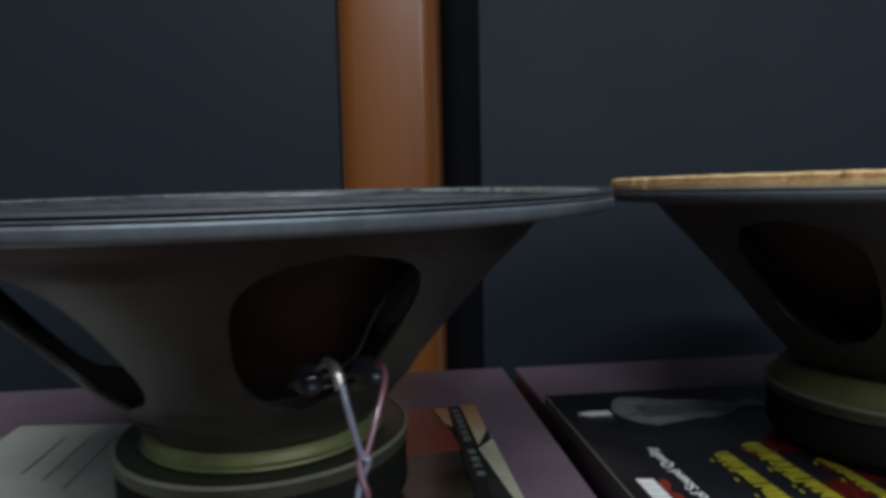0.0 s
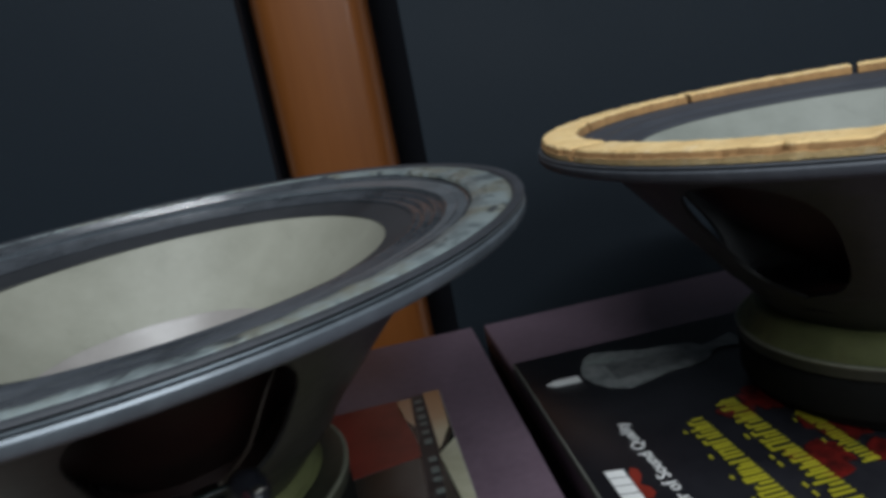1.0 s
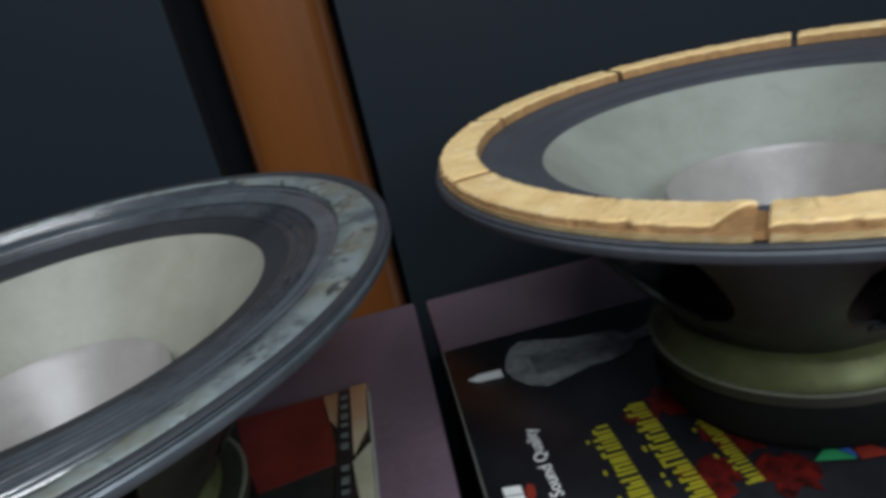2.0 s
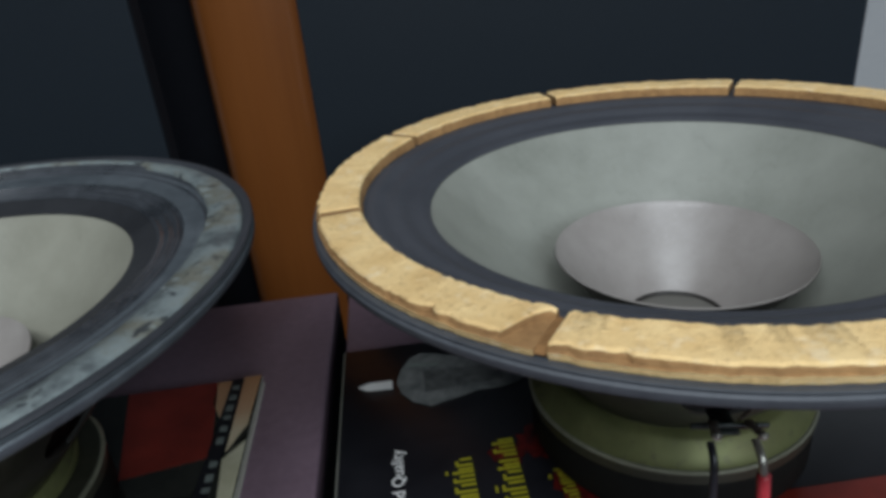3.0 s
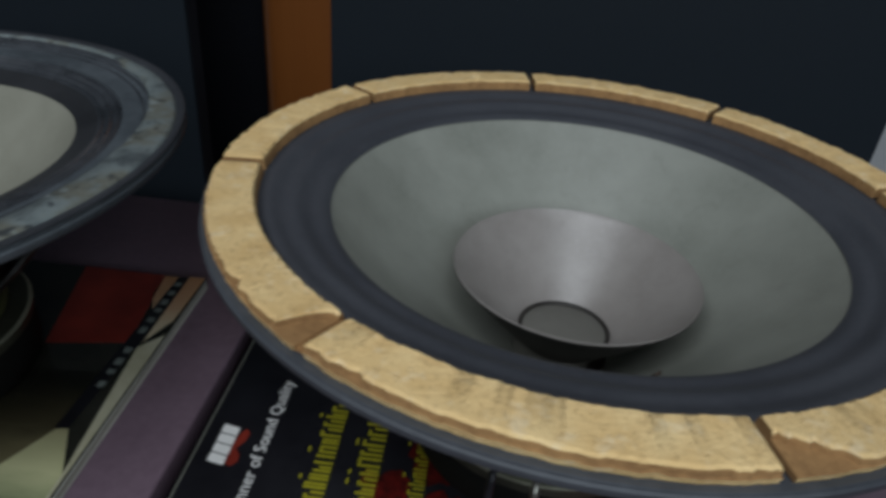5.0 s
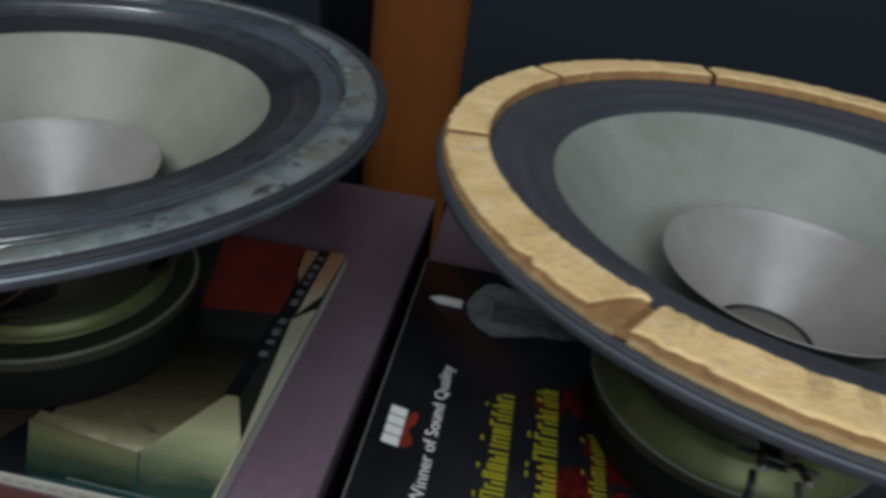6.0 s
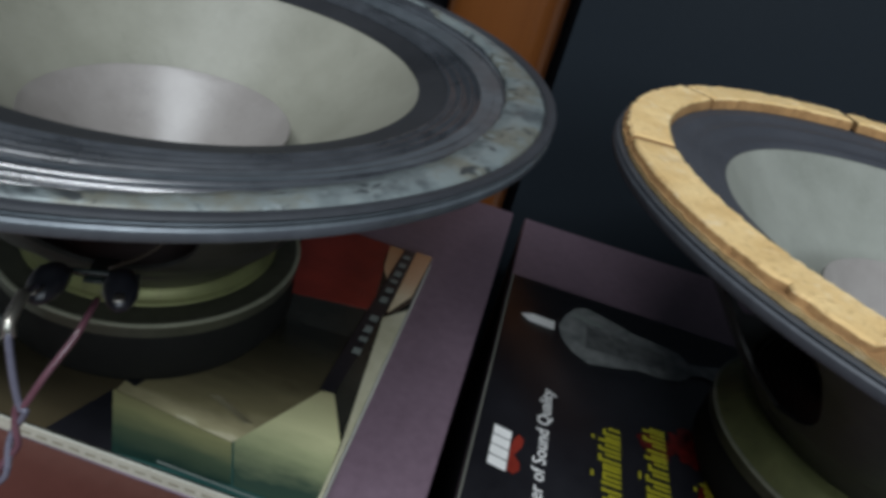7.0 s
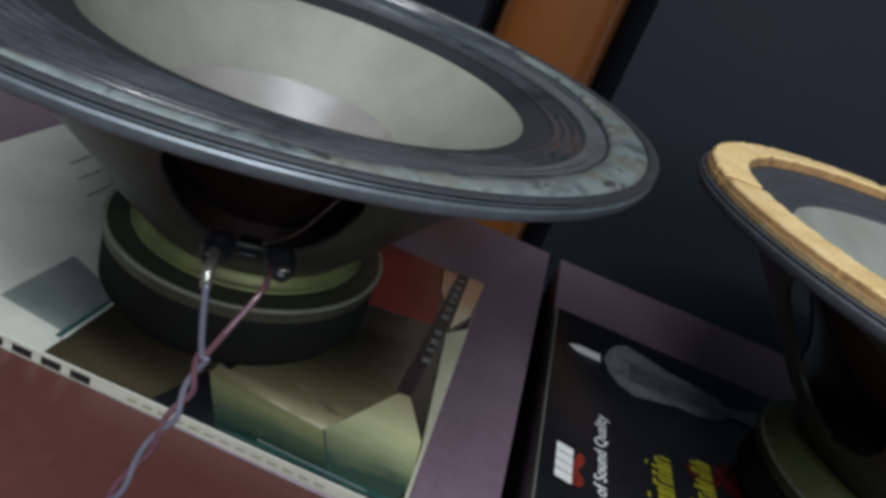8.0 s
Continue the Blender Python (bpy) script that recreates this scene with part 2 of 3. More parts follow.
# Dark stops towards the magnet paint in the driver's shadow on the board.
M["board_back_shaded"] = graded_print("tan_board_print_driver_shade", (0.12, -1, 0), 0.140, 0.222, [(0.12, (0.012, 0.012, 0.009)), (0.50, (0.050, 0.043, 0.024)), (0.82, (0.16, 0.14, 0.075)), (0.98, (0.40, 0.36, 0.21)), (1.1, (0.55, 0.51, 0.34))])
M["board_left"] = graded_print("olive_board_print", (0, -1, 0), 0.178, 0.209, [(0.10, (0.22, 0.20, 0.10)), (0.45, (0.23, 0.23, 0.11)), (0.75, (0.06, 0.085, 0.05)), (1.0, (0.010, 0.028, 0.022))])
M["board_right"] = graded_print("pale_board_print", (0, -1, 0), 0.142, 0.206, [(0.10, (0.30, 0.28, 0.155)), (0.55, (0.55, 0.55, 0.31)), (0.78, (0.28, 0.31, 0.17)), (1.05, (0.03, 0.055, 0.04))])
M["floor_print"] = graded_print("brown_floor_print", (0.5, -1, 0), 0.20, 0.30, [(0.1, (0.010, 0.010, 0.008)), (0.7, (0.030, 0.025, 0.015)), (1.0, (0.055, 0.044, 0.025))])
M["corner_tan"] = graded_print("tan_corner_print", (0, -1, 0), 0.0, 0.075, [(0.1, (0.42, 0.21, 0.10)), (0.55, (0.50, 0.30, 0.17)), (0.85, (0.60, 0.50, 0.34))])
M["edge"] = two_scale("cut_page_edges", (0.36, 0.34, 0.27), (0.55, 0.53, 0.45), 30, 200, 0.7, relief=0.3, stretch=(1, 1, 12))
M["spine_grey"] = two_scale("grey_green_card", (0.12, 0.125, 0.105), (0.19, 0.19, 0.165), 30, 200, 0.5, relief=0.2)
M["spine_ink"] = two_scale("faded_spine_ink", (0.22, 0.20, 0.15), (0.32, 0.30, 0.23), 30, 200, 0.6, relief=0.1)
M["tinsel"] = two_scale("dull_copper_braid", (0.035, 0.026, 0.020), (0.09, 0.068, 0.052), 80, 500, 0.4, metal=0.6, relief=0.4)
M["tin"] = two_scale("tinned_brass", (0.35, 0.34, 0.30), (0.6, 0.58, 0.5), 60, 300, 0.3, metal=0.9, relief=0.1)
M["phenolic"] = two_scale("black_phenolic", (0.008, 0.012, 0.011), (0.02, 0.028, 0.025), 40, 200, 0.4, relief=0.15)
M["pvc_red"] = two_scale("red_clear_insulation", (0.075, 0.026, 0.036), (0.13, 0.058, 0.075), 40, 200, 0.25, coat=0.4, relief=0.05)
M["pvc_clear"] = two_scale("clear_violet_insulation", (0.075, 0.075, 0.105), (0.145, 0.14, 0.18), 40, 200, 0.2, coat=0.5, relief=0.05)
M["pvc_black"] = two_scale("black_sleeve", (0.008, 0.009, 0.012), (0.02, 0.02, 0.025), 40, 200, 0.35, relief=0.05)
M["pvc_bright"] = two_scale("bright_red_sleeve", (0.38, 0.02, 0.03), (0.50, 0.04, 0.05), 40, 200, 0.3, coat=0.3, relief=0.05)


# ---------------------------------------------------------------- helpers
def part(name, bm, material, parent=None, label="", smooth=True):
    me = bpy.data.meshes.new(name)
    bm.normal_update()
    bm.to_mesh(me)
    bm.free()
    me.materials.append(material)
    me.polygons.foreach_set("use_smooth", [smooth] * len(me.polygons))
    ob = new(name, me)
    ob.parent = parent
    if label:
        ob["label"] = label
    return ob


def crease(bm, degrees=35):
    for e in bm.edges:
        if len(e.link_faces) == 2 and e.calc_face_angle(0) > radians(degrees):
            e.smooth = False
    return bm


def box(x0, x1, y0, y1, z0, z1, bevel=0.0, seg=2):
    bm = bmesh.new()
    bmesh.ops.create_cube(bm, size=1)
    bmesh.ops.transform(bm, matrix=Matrix.Translation(((x0 + x1) / 2, (y0 + y1) / 2, (z0 + z1) / 2)) @ Matrix.Diagonal((x1 - x0, y1 - y0, z1 - z0, 1)), verts=bm.verts)
    if bevel:
        bmesh.ops.bevel(bm, geom=bm.edges[:], offset=bevel, segments=seg, affect="EDGES", profile=0.5)
    return bm


def lathe(profile, seg=128, closed=False, wobble=0.0, seed=0.0, drift=None):
    """A turned shape from (radius, height) pairs; closed: the profile is a ring's cross-section; drift: each ring's centre."""
    bm = bmesh.new()
    rings = []
    for i, (r, z) in enumerate(profile):
        ring = []
        ox, oy = drift[i] if drift else (0.0, 0.0)
        for k in range(seg):
            a = 2 * math.pi * k / seg
            w = wobble * noise.noise((3 * math.cos(a) + seed, 3 * math.sin(a), 40 * r)) if wobble else 0
            ring.append(bm.verts.new((ox + (r + w) * math.cos(a), oy + (r + w) * math.sin(a), z + w * 0.5)) if r > 1e-6 else None)
        if r <= 1e-6:
            ring = [bm.verts.new((ox, oy, z))] * seg
        rings.append(ring)
    pairs = list(zip(rings, rings[1:] + ([rings[0]] if closed else [])))
    if not closed:
        pairs = pairs[: len(rings) - 1]
    for lo, hi in pairs:
        for k in range(seg):
            vs = []
            for v in (lo[k], lo[(k + 1) % seg], hi[(k + 1) % seg], hi[k]):
                if v not in vs:
                    vs.append(v)
            if len(vs) > 2:
                bm.faces.new(vs)
    bmesh.ops.recalc_face_normals(bm, faces=bm.faces[:])
    return crease(bm)


def tube_mesh(points, radius, sides=10, steps=8):
    """A round cable along a smooth line through the points."""
    pts = [Vector(p) for p in points]
    line = []
    for i in range(len(pts) - 1):
        p0, p1, p2, p3 = pts[max(i - 1, 0)], pts[i], pts[i + 1], pts[min(i + 2, len(pts) - 1)]
        for k in range(steps):
            t = k / steps
            line.append(0.5 * ((2 * p1) + (p2 - p0) * t + (2 * p0 - 5 * p1 + 4 * p2 - p3) * t * t + (3 * p1 - p0 - 3 * p2 + p3) * t ** 3))
    line.append(pts[-1])
    bm = bmesh.new()
    rings, up = [], Vector((0, 0, 1))
    for i, p in enumerate(line):
        d = (line[min(i + 1, len(line) - 1)] - line[max(i - 1, 0)]).normalized()
        side = d.cross(up)
        side = side.normalized() if side.length > 1e-3 else Vector((1, 0, 0))
        nrm = side.cross(d)
        rings.append([bm.verts.new(p + radius * (math.cos(2 * math.pi * k / sides) * side + math.sin(2 * math.pi * k / sides) * nrm)) for k in range(sides)])
    for a, b in zip(rings, rings[1:]):
        for k in range(sides):
            bm.faces.new((a[k], a[(k + 1) % sides], b[(k + 1) % sides], b[k]))
    bm.faces.new(rings[0][::-1])
    bm.faces.new(rings[-1])
    return bm


def flat(points, z, thick=0.00025):
    """A thin printed patch with the outline given, counter-clockwise."""
    bm = bmesh.new()
    top = [bm.verts.new((x, y, z + thick)) for x, y in points]
    low = [bm.verts.new((x, y, z)) for x, y in points]
    bm.faces.new(top)
    bm.faces.new(low[::-1])
    for k in range(len(points)):
        j = (k + 1) % len(points)
        bm.faces.new((low[k], low[j], top[j], top[k]))
    bmesh.ops.recalc_face_normals(bm, faces=bm.faces[:])
    bmesh.ops.triangulate(bm, faces=[f for f in bm.faces if len(f.verts) > 4])
    return bm


def empty(name, m):
    ob = new(name)
    ob.empty_display_size = 0.05
    ob.matrix_world = m
    return ob


def leaning(x, y, z, sx, sy):
    return Matrix.Translation((x, y, z)) @ pose(0, 0, 0, math.degrees(sy), -math.degrees(sx), 0)


def on_top(x, y, rz=0.0):
    return pose(x, y, 0, 0, 0, rz)


# ---------------------------------------------------------------- setting
def slab(name, dims, material, label, category, bevel=0.0):
    ob = part(name, box(*dims, bevel=bevel), material, smooth=False)
    return tagged(ob, label, category, kind="structure")


FLOOR = -0.72
slab("floor", (-2.6, 2.8, -2.6, 1.7, FLOOR - 0.1, FLOOR), M["floor"], "plain grey floor under the cabinets", "floor")
slab("ceiling", (-2.6, 2.8, -2.6, 1.7, 1.9, 2.0), M["room"], "plain pale ceiling", "ceiling")
slab("wall_north", (-2.6, 2.8, 1.6, 1.7, FLOOR, 1.9), M["white"], "pale painted wall behind the dark panels", "wall")
slab("wall_south", (-2.6, 2.8, -2.6, -2.5, FLOOR, 1.9), M["room"], "plain pale wall", "wall")
slab("wall_west", (-2.6, -2.5, -2.5, 1.6, FLOOR, 1.9), M["room"], "plain pale wall", "wall")
slab("wall_east", (2.7, 2.8, -2.5, 1.6, FLOOR, 1.9), M["room"], "plain pale wall", "wall")


# ---------------------------------------------------------------- dark cabinets and wooden post behind
def tall_panel(x0, x1, deep, label):
    thing = empty("tall_panel", Matrix.Translation(((x0 + x1) / 2, 0.657, FLOOR)))
    w = (x1 - x0) / 2
    part("front_board", box(-w, w, 0, 0.006, 0.0, 2.3, 0.0012), M["panel"], thing, smooth=False)
    part("back_board", box(-w + 0.0005, w - 0.0005, 0.0062, deep, 0.0, 2.3, 0.0005), M["dark"], thing, smooth=False)
    return tagged(thing, label, "panel", group="dark panels behind the cabinets")


tall_panel(-1.35, -0.089, 0.022, "tall matt navy-black panel standing behind the cabinets")
tall_panel(0.044, 0.49, 0.022, "narrower tall matt navy-black panel with a sharp edge")

post = empty("wooden_post", Matrix.Translation((-0.0585, 0.87, FLOOR)))
part("post", box(-0.0685, 0.0685, 0, 0.060, 0, 2.3, 0.0285, 9), M["wood"], post)
# Added black sheet; its colour stands for the shade behind the post.
board = part("dark_gap_sheet", box(-0.70, 0.50, 0, 0.02, 0, 2.3, 0.001), M["dark"], None, smooth=False)
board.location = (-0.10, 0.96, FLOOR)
tagged(board, "added black sheet standing for the dark gap behind the wooden post", "board")
tagged(post, "varnished orange-brown wooden post standing between dark panels", "post")


# ---------------------------------------------------------------- the two cabinets that carry everything
def cabinet(m, x0, x1, depth, label, top, body, strip=0.0):
    """Top's back edge at y = 0; x0 to x1 along it."""
    thing = empty("speaker_cabinet", m)
    part("top_board", box(x0, x1, -depth + strip, 0, -0.018, 0, 0.0018, 3), top, thing)
    # The top's near part, recoloured for the missing sheen; not a separate board.
    if strip:
        part("front_no_sheen", box(x0, x1, -depth, -depth + strip - 0.0003, -0.018, 0, 0.0006, 2), M["vinyl_no_sheen"], thing, "front of the lacquered top, maroon where no cool sheen is painted")
    # Body boards are blackened so that the gap between cabinets reads as shade.
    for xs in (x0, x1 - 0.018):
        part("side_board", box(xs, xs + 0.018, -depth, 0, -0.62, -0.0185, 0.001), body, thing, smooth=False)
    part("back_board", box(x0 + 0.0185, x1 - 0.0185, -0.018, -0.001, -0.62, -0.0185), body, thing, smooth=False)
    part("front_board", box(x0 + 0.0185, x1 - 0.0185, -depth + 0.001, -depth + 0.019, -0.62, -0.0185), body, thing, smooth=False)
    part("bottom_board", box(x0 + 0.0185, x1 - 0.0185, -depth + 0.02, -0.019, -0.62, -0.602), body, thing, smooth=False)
    for xs in (x0 + 0.02, x1 - 0.06):
        for ys in (-depth + 0.03, -0.07):
            part("foot", box(xs, xs + 0.04, ys, ys + 0.04, -0.74, -0.6205, 0.002), M["dark"], thing)
    return tagged(thing, label, "cabinet", group="cabinets side by side")


cabinet(on_top(0.0552, 0.5757, 5.8), -0.52, 0.0, 0.52, "maroon lacquered cabinet, its top tinted plum for cool sheen, carrying a magazine and a bare driver", M["vinyl"], M["dark"], 0.191)
cabinet(on_top(0.0647, 0.5747, 6.4), 0.0, 0.52, 0.52, "lacquered cabinet beside a narrow dark gap, top tinted plum for cool sheen, magazine on top", M["vinyl"], M["dark"])


# ---------------------------------------------------------------- magazines
def pages(thing, w, h, thick, cover):
    """A soft-cover magazine, its corner at the origin and the sheet towards +x and -y."""
    bm = box(0.0004, w - 0.0006, -h + 0.0006, -0.0006, 0.0006, thick - 0.0006)
    part("page_block", bm, M["edge"], thing, "cream cut page edges", smooth=False)
    part("back_cover", box(0, w, -h, 0, 0, 0.0005), cover, thing, smooth=False)
    part("front_cover", box(0, w, -h, 0, thick - 0.0005, thick, 0.0002, 1), cover, thing)


def letters(thing, parent, body, size, m, material, name="lettering"):
    cu = bpy.data.curves.new(name, "FONT")
    cu.body, cu.size, cu.extrude, cu.resolution_u = body, size, 0.0001, 3
    tmp = bpy.data.objects.new("text_tmp", cu)
    scene.collection.objects.link(tmp)
    me = bpy.data.meshes.new_from_object(tmp.evaluated_get(bpy.context.evaluated_depsgraph_get()))
    bpy.data.objects.remove(tmp)
    bpy.data.curves.remove(cu)
    me.materials.clear()
    me.materials.append(material)
    ob = new(name, me)
    ob.parent = parent
    ob.matrix_local = m
    return ob


def rect(x0, x1, y0, y1):
    return [(x0, y0), (x1, y0), (x1, y1), (x0, y1)]


MAG_A, MAG_B = 0.006, 0.006
mag_a = empty("magazine", on_top(0.0259, 0.4555, 6.6))
L = 0.297
WIDE = 0.288
mag_a.matrix_world = mag_a.matrix_world @ Matrix.Translation((-WIDE, 0, 0))
pages(mag_a, WIDE, 0.210, MAG_A, M["ink_page"])


def curled_leaf(x0, x1, deep, z, lift):
    """The loose pale leaf, rising towards its far outer corner."""
    bm = bmesh.new()
    nx, ny = 16, 14
    top, low = [], []
    for i in range(nx + 1):
        for j in range(ny + 1):
            u, v = i / nx, j / ny
            h = z + lift * (1 - u) ** 1.5 * (0.35 + 0.65 * (1 - v)) + 0.0006 * math.sin(5 * u + 3 * v) * (1 - u)
            p = (x0 + (x1 - x0) * u, -deep * v, h)
            top.append(bm.verts.new((p[0], p[1], p[2] + 0.0003)))
            low.append(bm.verts.new(p))
    for i in range(nx):
        for j in range(ny):
            k = i * (ny + 1) + j
            q = (k, k + 1, k + ny + 2, k + ny + 1)
            bm.faces.new([top[n] for n in q])
            bm.faces.new([low[n] for n in q[::-1]])
    rim = list(range(ny + 1)) + [i * (ny + 1) + ny for i in range(1, nx + 1)] + [nx * (ny + 1) + j for j in range(ny - 1, -1, -1)] + [i * (ny + 1) for i in range(nx - 1, 0, -1)]
    for p, q in zip(rim, rim[1:] + rim[:1]):
        bm.faces.new((low[p], low[q], top[q], top[p]))
    bmesh.ops.recalc_face_normals(bm, faces=bm.faces[:])
    return crease(bm, 50)


part("loose_leaf", curled_leaf(0.0, WIDE - 0.1565, 0.2095, MAG_A + 0.0001, 0.0042), M["ink_page"], mag_a, "pale leaf curling at its corner")


def print_a(name, pts, key, lift=0):
    return part(name, flat([(WIDE + x, y) for x, y in pts], MAG_A + 0.0001 + 0.0003 * lift), M[key], mag_a, smooth=False)


print_a("picture", rect(-0.1560, -0.0004, -0.2097, -0.0006), "ink_dark")
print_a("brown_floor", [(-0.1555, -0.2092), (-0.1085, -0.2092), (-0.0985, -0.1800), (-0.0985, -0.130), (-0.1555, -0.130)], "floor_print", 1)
print_a("black_triangle", [(-0.1085, -0.2090), (-0.0810, -0.2094), (-0.0995, -0.1815)], "ink_black", 2)
print_a("red_square", [(-0.0655, -0.081), (-0.0189, -0.0726), (-0.0285, -0.001), (-0.0850, -0.001)], "ink_red", 1)
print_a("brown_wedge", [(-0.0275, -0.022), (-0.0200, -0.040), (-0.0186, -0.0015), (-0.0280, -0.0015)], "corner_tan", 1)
print_a("back_board", [(-0.0983, -0.1808), (-0.0432, -0.1866), (-0.0213, -0.1436), (-0.0213, -0.100), (-0.0983, -0.108)], "board_back_shaded", 1)
print_a("shine", [(-0.0640, -0.1672), (-0.0440, -0.1752), (-0.0405, -0.1740), (-0.0600, -0.1655)], "ink_sand", 2)
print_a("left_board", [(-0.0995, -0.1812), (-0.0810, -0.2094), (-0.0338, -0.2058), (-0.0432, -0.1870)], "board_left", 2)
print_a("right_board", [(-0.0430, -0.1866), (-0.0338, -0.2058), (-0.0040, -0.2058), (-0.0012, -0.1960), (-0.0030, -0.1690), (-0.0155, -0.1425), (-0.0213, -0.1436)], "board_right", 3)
print_a("board_seam", [(-0.0434, -0.1868), (-0.0340, -0.2060), (-0.0333, -0.2060), (-0.0428, -0.1864)], "ink_teal", 4)
print_a("dark_mark", [(-0.1000, -0.1745), (-0.0925, -0.1762), (-0.0905, -0.1690), (-0.0980, -0.1675)], "ink_black", 3)
print_a("teal_band", [(-0.0808, -0.2095), (-0.0015, -0.2095), (-0.0035, -0.2060), (-0.0336, -0.2060)], "ink_teal", 3)
print_a("pale_line", [(-0.0640, -0.2072), (-0.0165, -0.2083), (-0.0165, -0.2077), (-0.0640, -0.2065)], "ink_grey", 4)
print_a("title_strip", [(-0.0225, -0.1430), (-0.0150, -0.1430), (-0.0118, -0.0775), (-0.0110, -0.002), (-0.0186, -0.002)], "ink_black", 4)
print_a("dark_wedge", [(-0.0152, -0.1428), (-0.0030, -0.1690), (-0.0022, -0.1720), (-0.0122, -0.0800)], "ink_dark", 5)
for k in range(11):
    y = -0.010 - 0.0098 * k
    if k != 6:
        w = 0.0034 + 0.0010 * ((k * 7) % 3)
        x = -0.0172 - 0.00003 * k
        print_a("letter_bar", rect(x, x + 0.0042, y - w, y), "ink_grey", 6)
print_a("cream_margin", [(-0.0112, -0.0778), (-0.0022, -0.1716), (-0.0014, -0.2090), (-0.0005, -0.2090), (-0.0005, -0.0640)], "ink_cream", 6)
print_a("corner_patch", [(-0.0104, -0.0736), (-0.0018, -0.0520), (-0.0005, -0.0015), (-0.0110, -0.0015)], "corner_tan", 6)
print_a("dark_fold", [(-0.0112, -0.0770), (-0.0060, -0.0700), (-0.0006, -0.0560), (-0.0006, -0.0520), (-0.0022, -0.0520), (-0.0102, -0.0735)], "ink_dark", 7)
print_a("grey_box", [(-0.1920, -0.1915), (-0.1575, -0.1960), (-0.1575, -0.1615), (-0.1915, -0.1475)], "ink_grey", 2)
print_a("teal_line", [(-0.1590, -0.2000), (-0.1562, -0.2000), (-0.1562, -0.1600), (-0.1580, -0.1600)], "ink_teal", 4)
print_a("pale_gutter", [(-0.1562, -0.2000), (-0.1548, -0.2000), (-0.1550, -0.1600), (-0.1562, -0.1600)], "ink_page", 4)
for k in range(5):
    x = -0.252 + 0.015 * k
    print_a("ruled_line", [(x, -0.075 - 0.012 * (k % 3)), (x + 0.0009, -0.075 - 0.012 * (k % 3)), (x + 0.0009, -0.022), (x, -0.022)], "ink_grey", 12)
part("spine", box(0.0, WIDE, -0.2108, -0.2101, 0.0001, MAG_A), M["edge"], mag_a, "cream spine with dark lettering", smooth=False)
for k in range(5):
    x = WIDE - 0.1950 + 0.0130 * k
    part("letter_bar", box(x, x + 0.0088, -0.21105, -0.2109, 0.0012, 0.0050), M["ink_black"], mag_a, smooth=False)
for k in range(13):
    x = WIDE - 0.118 + 0.0068 * k
    part("small_letter_bar", box(x, x + 0.0044, -0.21105, -0.2109, 0.0024, 0.0038), M["spine_ink"], mag_a, smooth=False)
tagged(mag_a, "worn glossy magazine with red square and beige boards printed", "magazine", group="magazines under the drivers")

mag_b = empty("magazine", on_top(0.0768, 0.4762, 6.2))
pages(mag_b, L, 0.210, MAG_B, M["ink_black"])


part("spine", box(-0.0009, -0.0001, -0.2100, 0.0, 0.0001, MAG_B - 0.0002), M["spine_grey"], mag_b, "grey-green spine edge", smooth=False)


def print_b(name, pts, key, lift=0):
    return part(name, flat(pts, MAG_B + 0.0001 + 0.0003 * lift), M[key], mag_b, smooth=False)


tube_top = [(0.0330, -0.042), (0.0365, -0.029), (0.0425, -0.018), (0.0495, -0.0135), (0.060, -0.0165), (0.080, -0.0250), (0.098, -0.0275), (0.1085, -0.0300), (0.1130, -0.0365)]
tube_low = [(0.1135, -0.050), (0.106, -0.058), (0.094, -0.0605), (0.082, -0.0600), (0.066, -0.0655), (0.052, -0.0695), (0.042, -0.0630), (0.0355, -0.0535)]
print_b("tube_picture", (tube_top + tube_low)[::-1], "ink_tube", 0)
print_b("tube_plate", [(0.050, -0.056), (0.098, -0.053), (0.098, -0.037), (0.050, -0.034)], "ink_plate", 1)
print_b("tube_shine", [(0.040, -0.027), (0.060, -0.030), (0.060, -0.027), (0.042, -0.023)], "ink_grey", 1)
print_b("tube_base", [(0.1132, -0.049), (0.1215, -0.046), (0.136, -0.049), (0.137, -0.029), (0.1215, -0.036), (0.1132, -0.038)], "ink_tube", 1)
print_b("tube_tip", [(0.0095, -0.043), (0.015, -0.0475), (0.0305, -0.0485), (0.0305, -0.040), (0.016, -0.0395)], "ink_white", 1)
for k in range(4):
    y = -0.1650 + 0.0064 * k
    print_b("emblem_bar", [(0.0078, y - 0.0006), (0.0165, y - 0.0022), (0.0165, y + 0.0033), (0.0078, y + 0.0049)], "ink_white", 1)
print_b("emblem_flame", [(0.0168, -0.166), (0.0200, -0.1672), (0.0226, -0.164), (0.0222, -0.160), (0.0190, -0.156), (0.0222, -0.150), (0.0226, -0.145), (0.0200, -0.1425), (0.0180, -0.146), (0.0168, -0.152)], "ink_red", 1)
letters(mag_b, mag_b, "Winner of Sound Quality", 0.0092, Matrix.Translation((0.0340, -0.1975, MAG_B + 0.0003)) @ pose(0, 0, 0, 0, 0, 90), M["ink_white"])
rnd = random.Random(5)
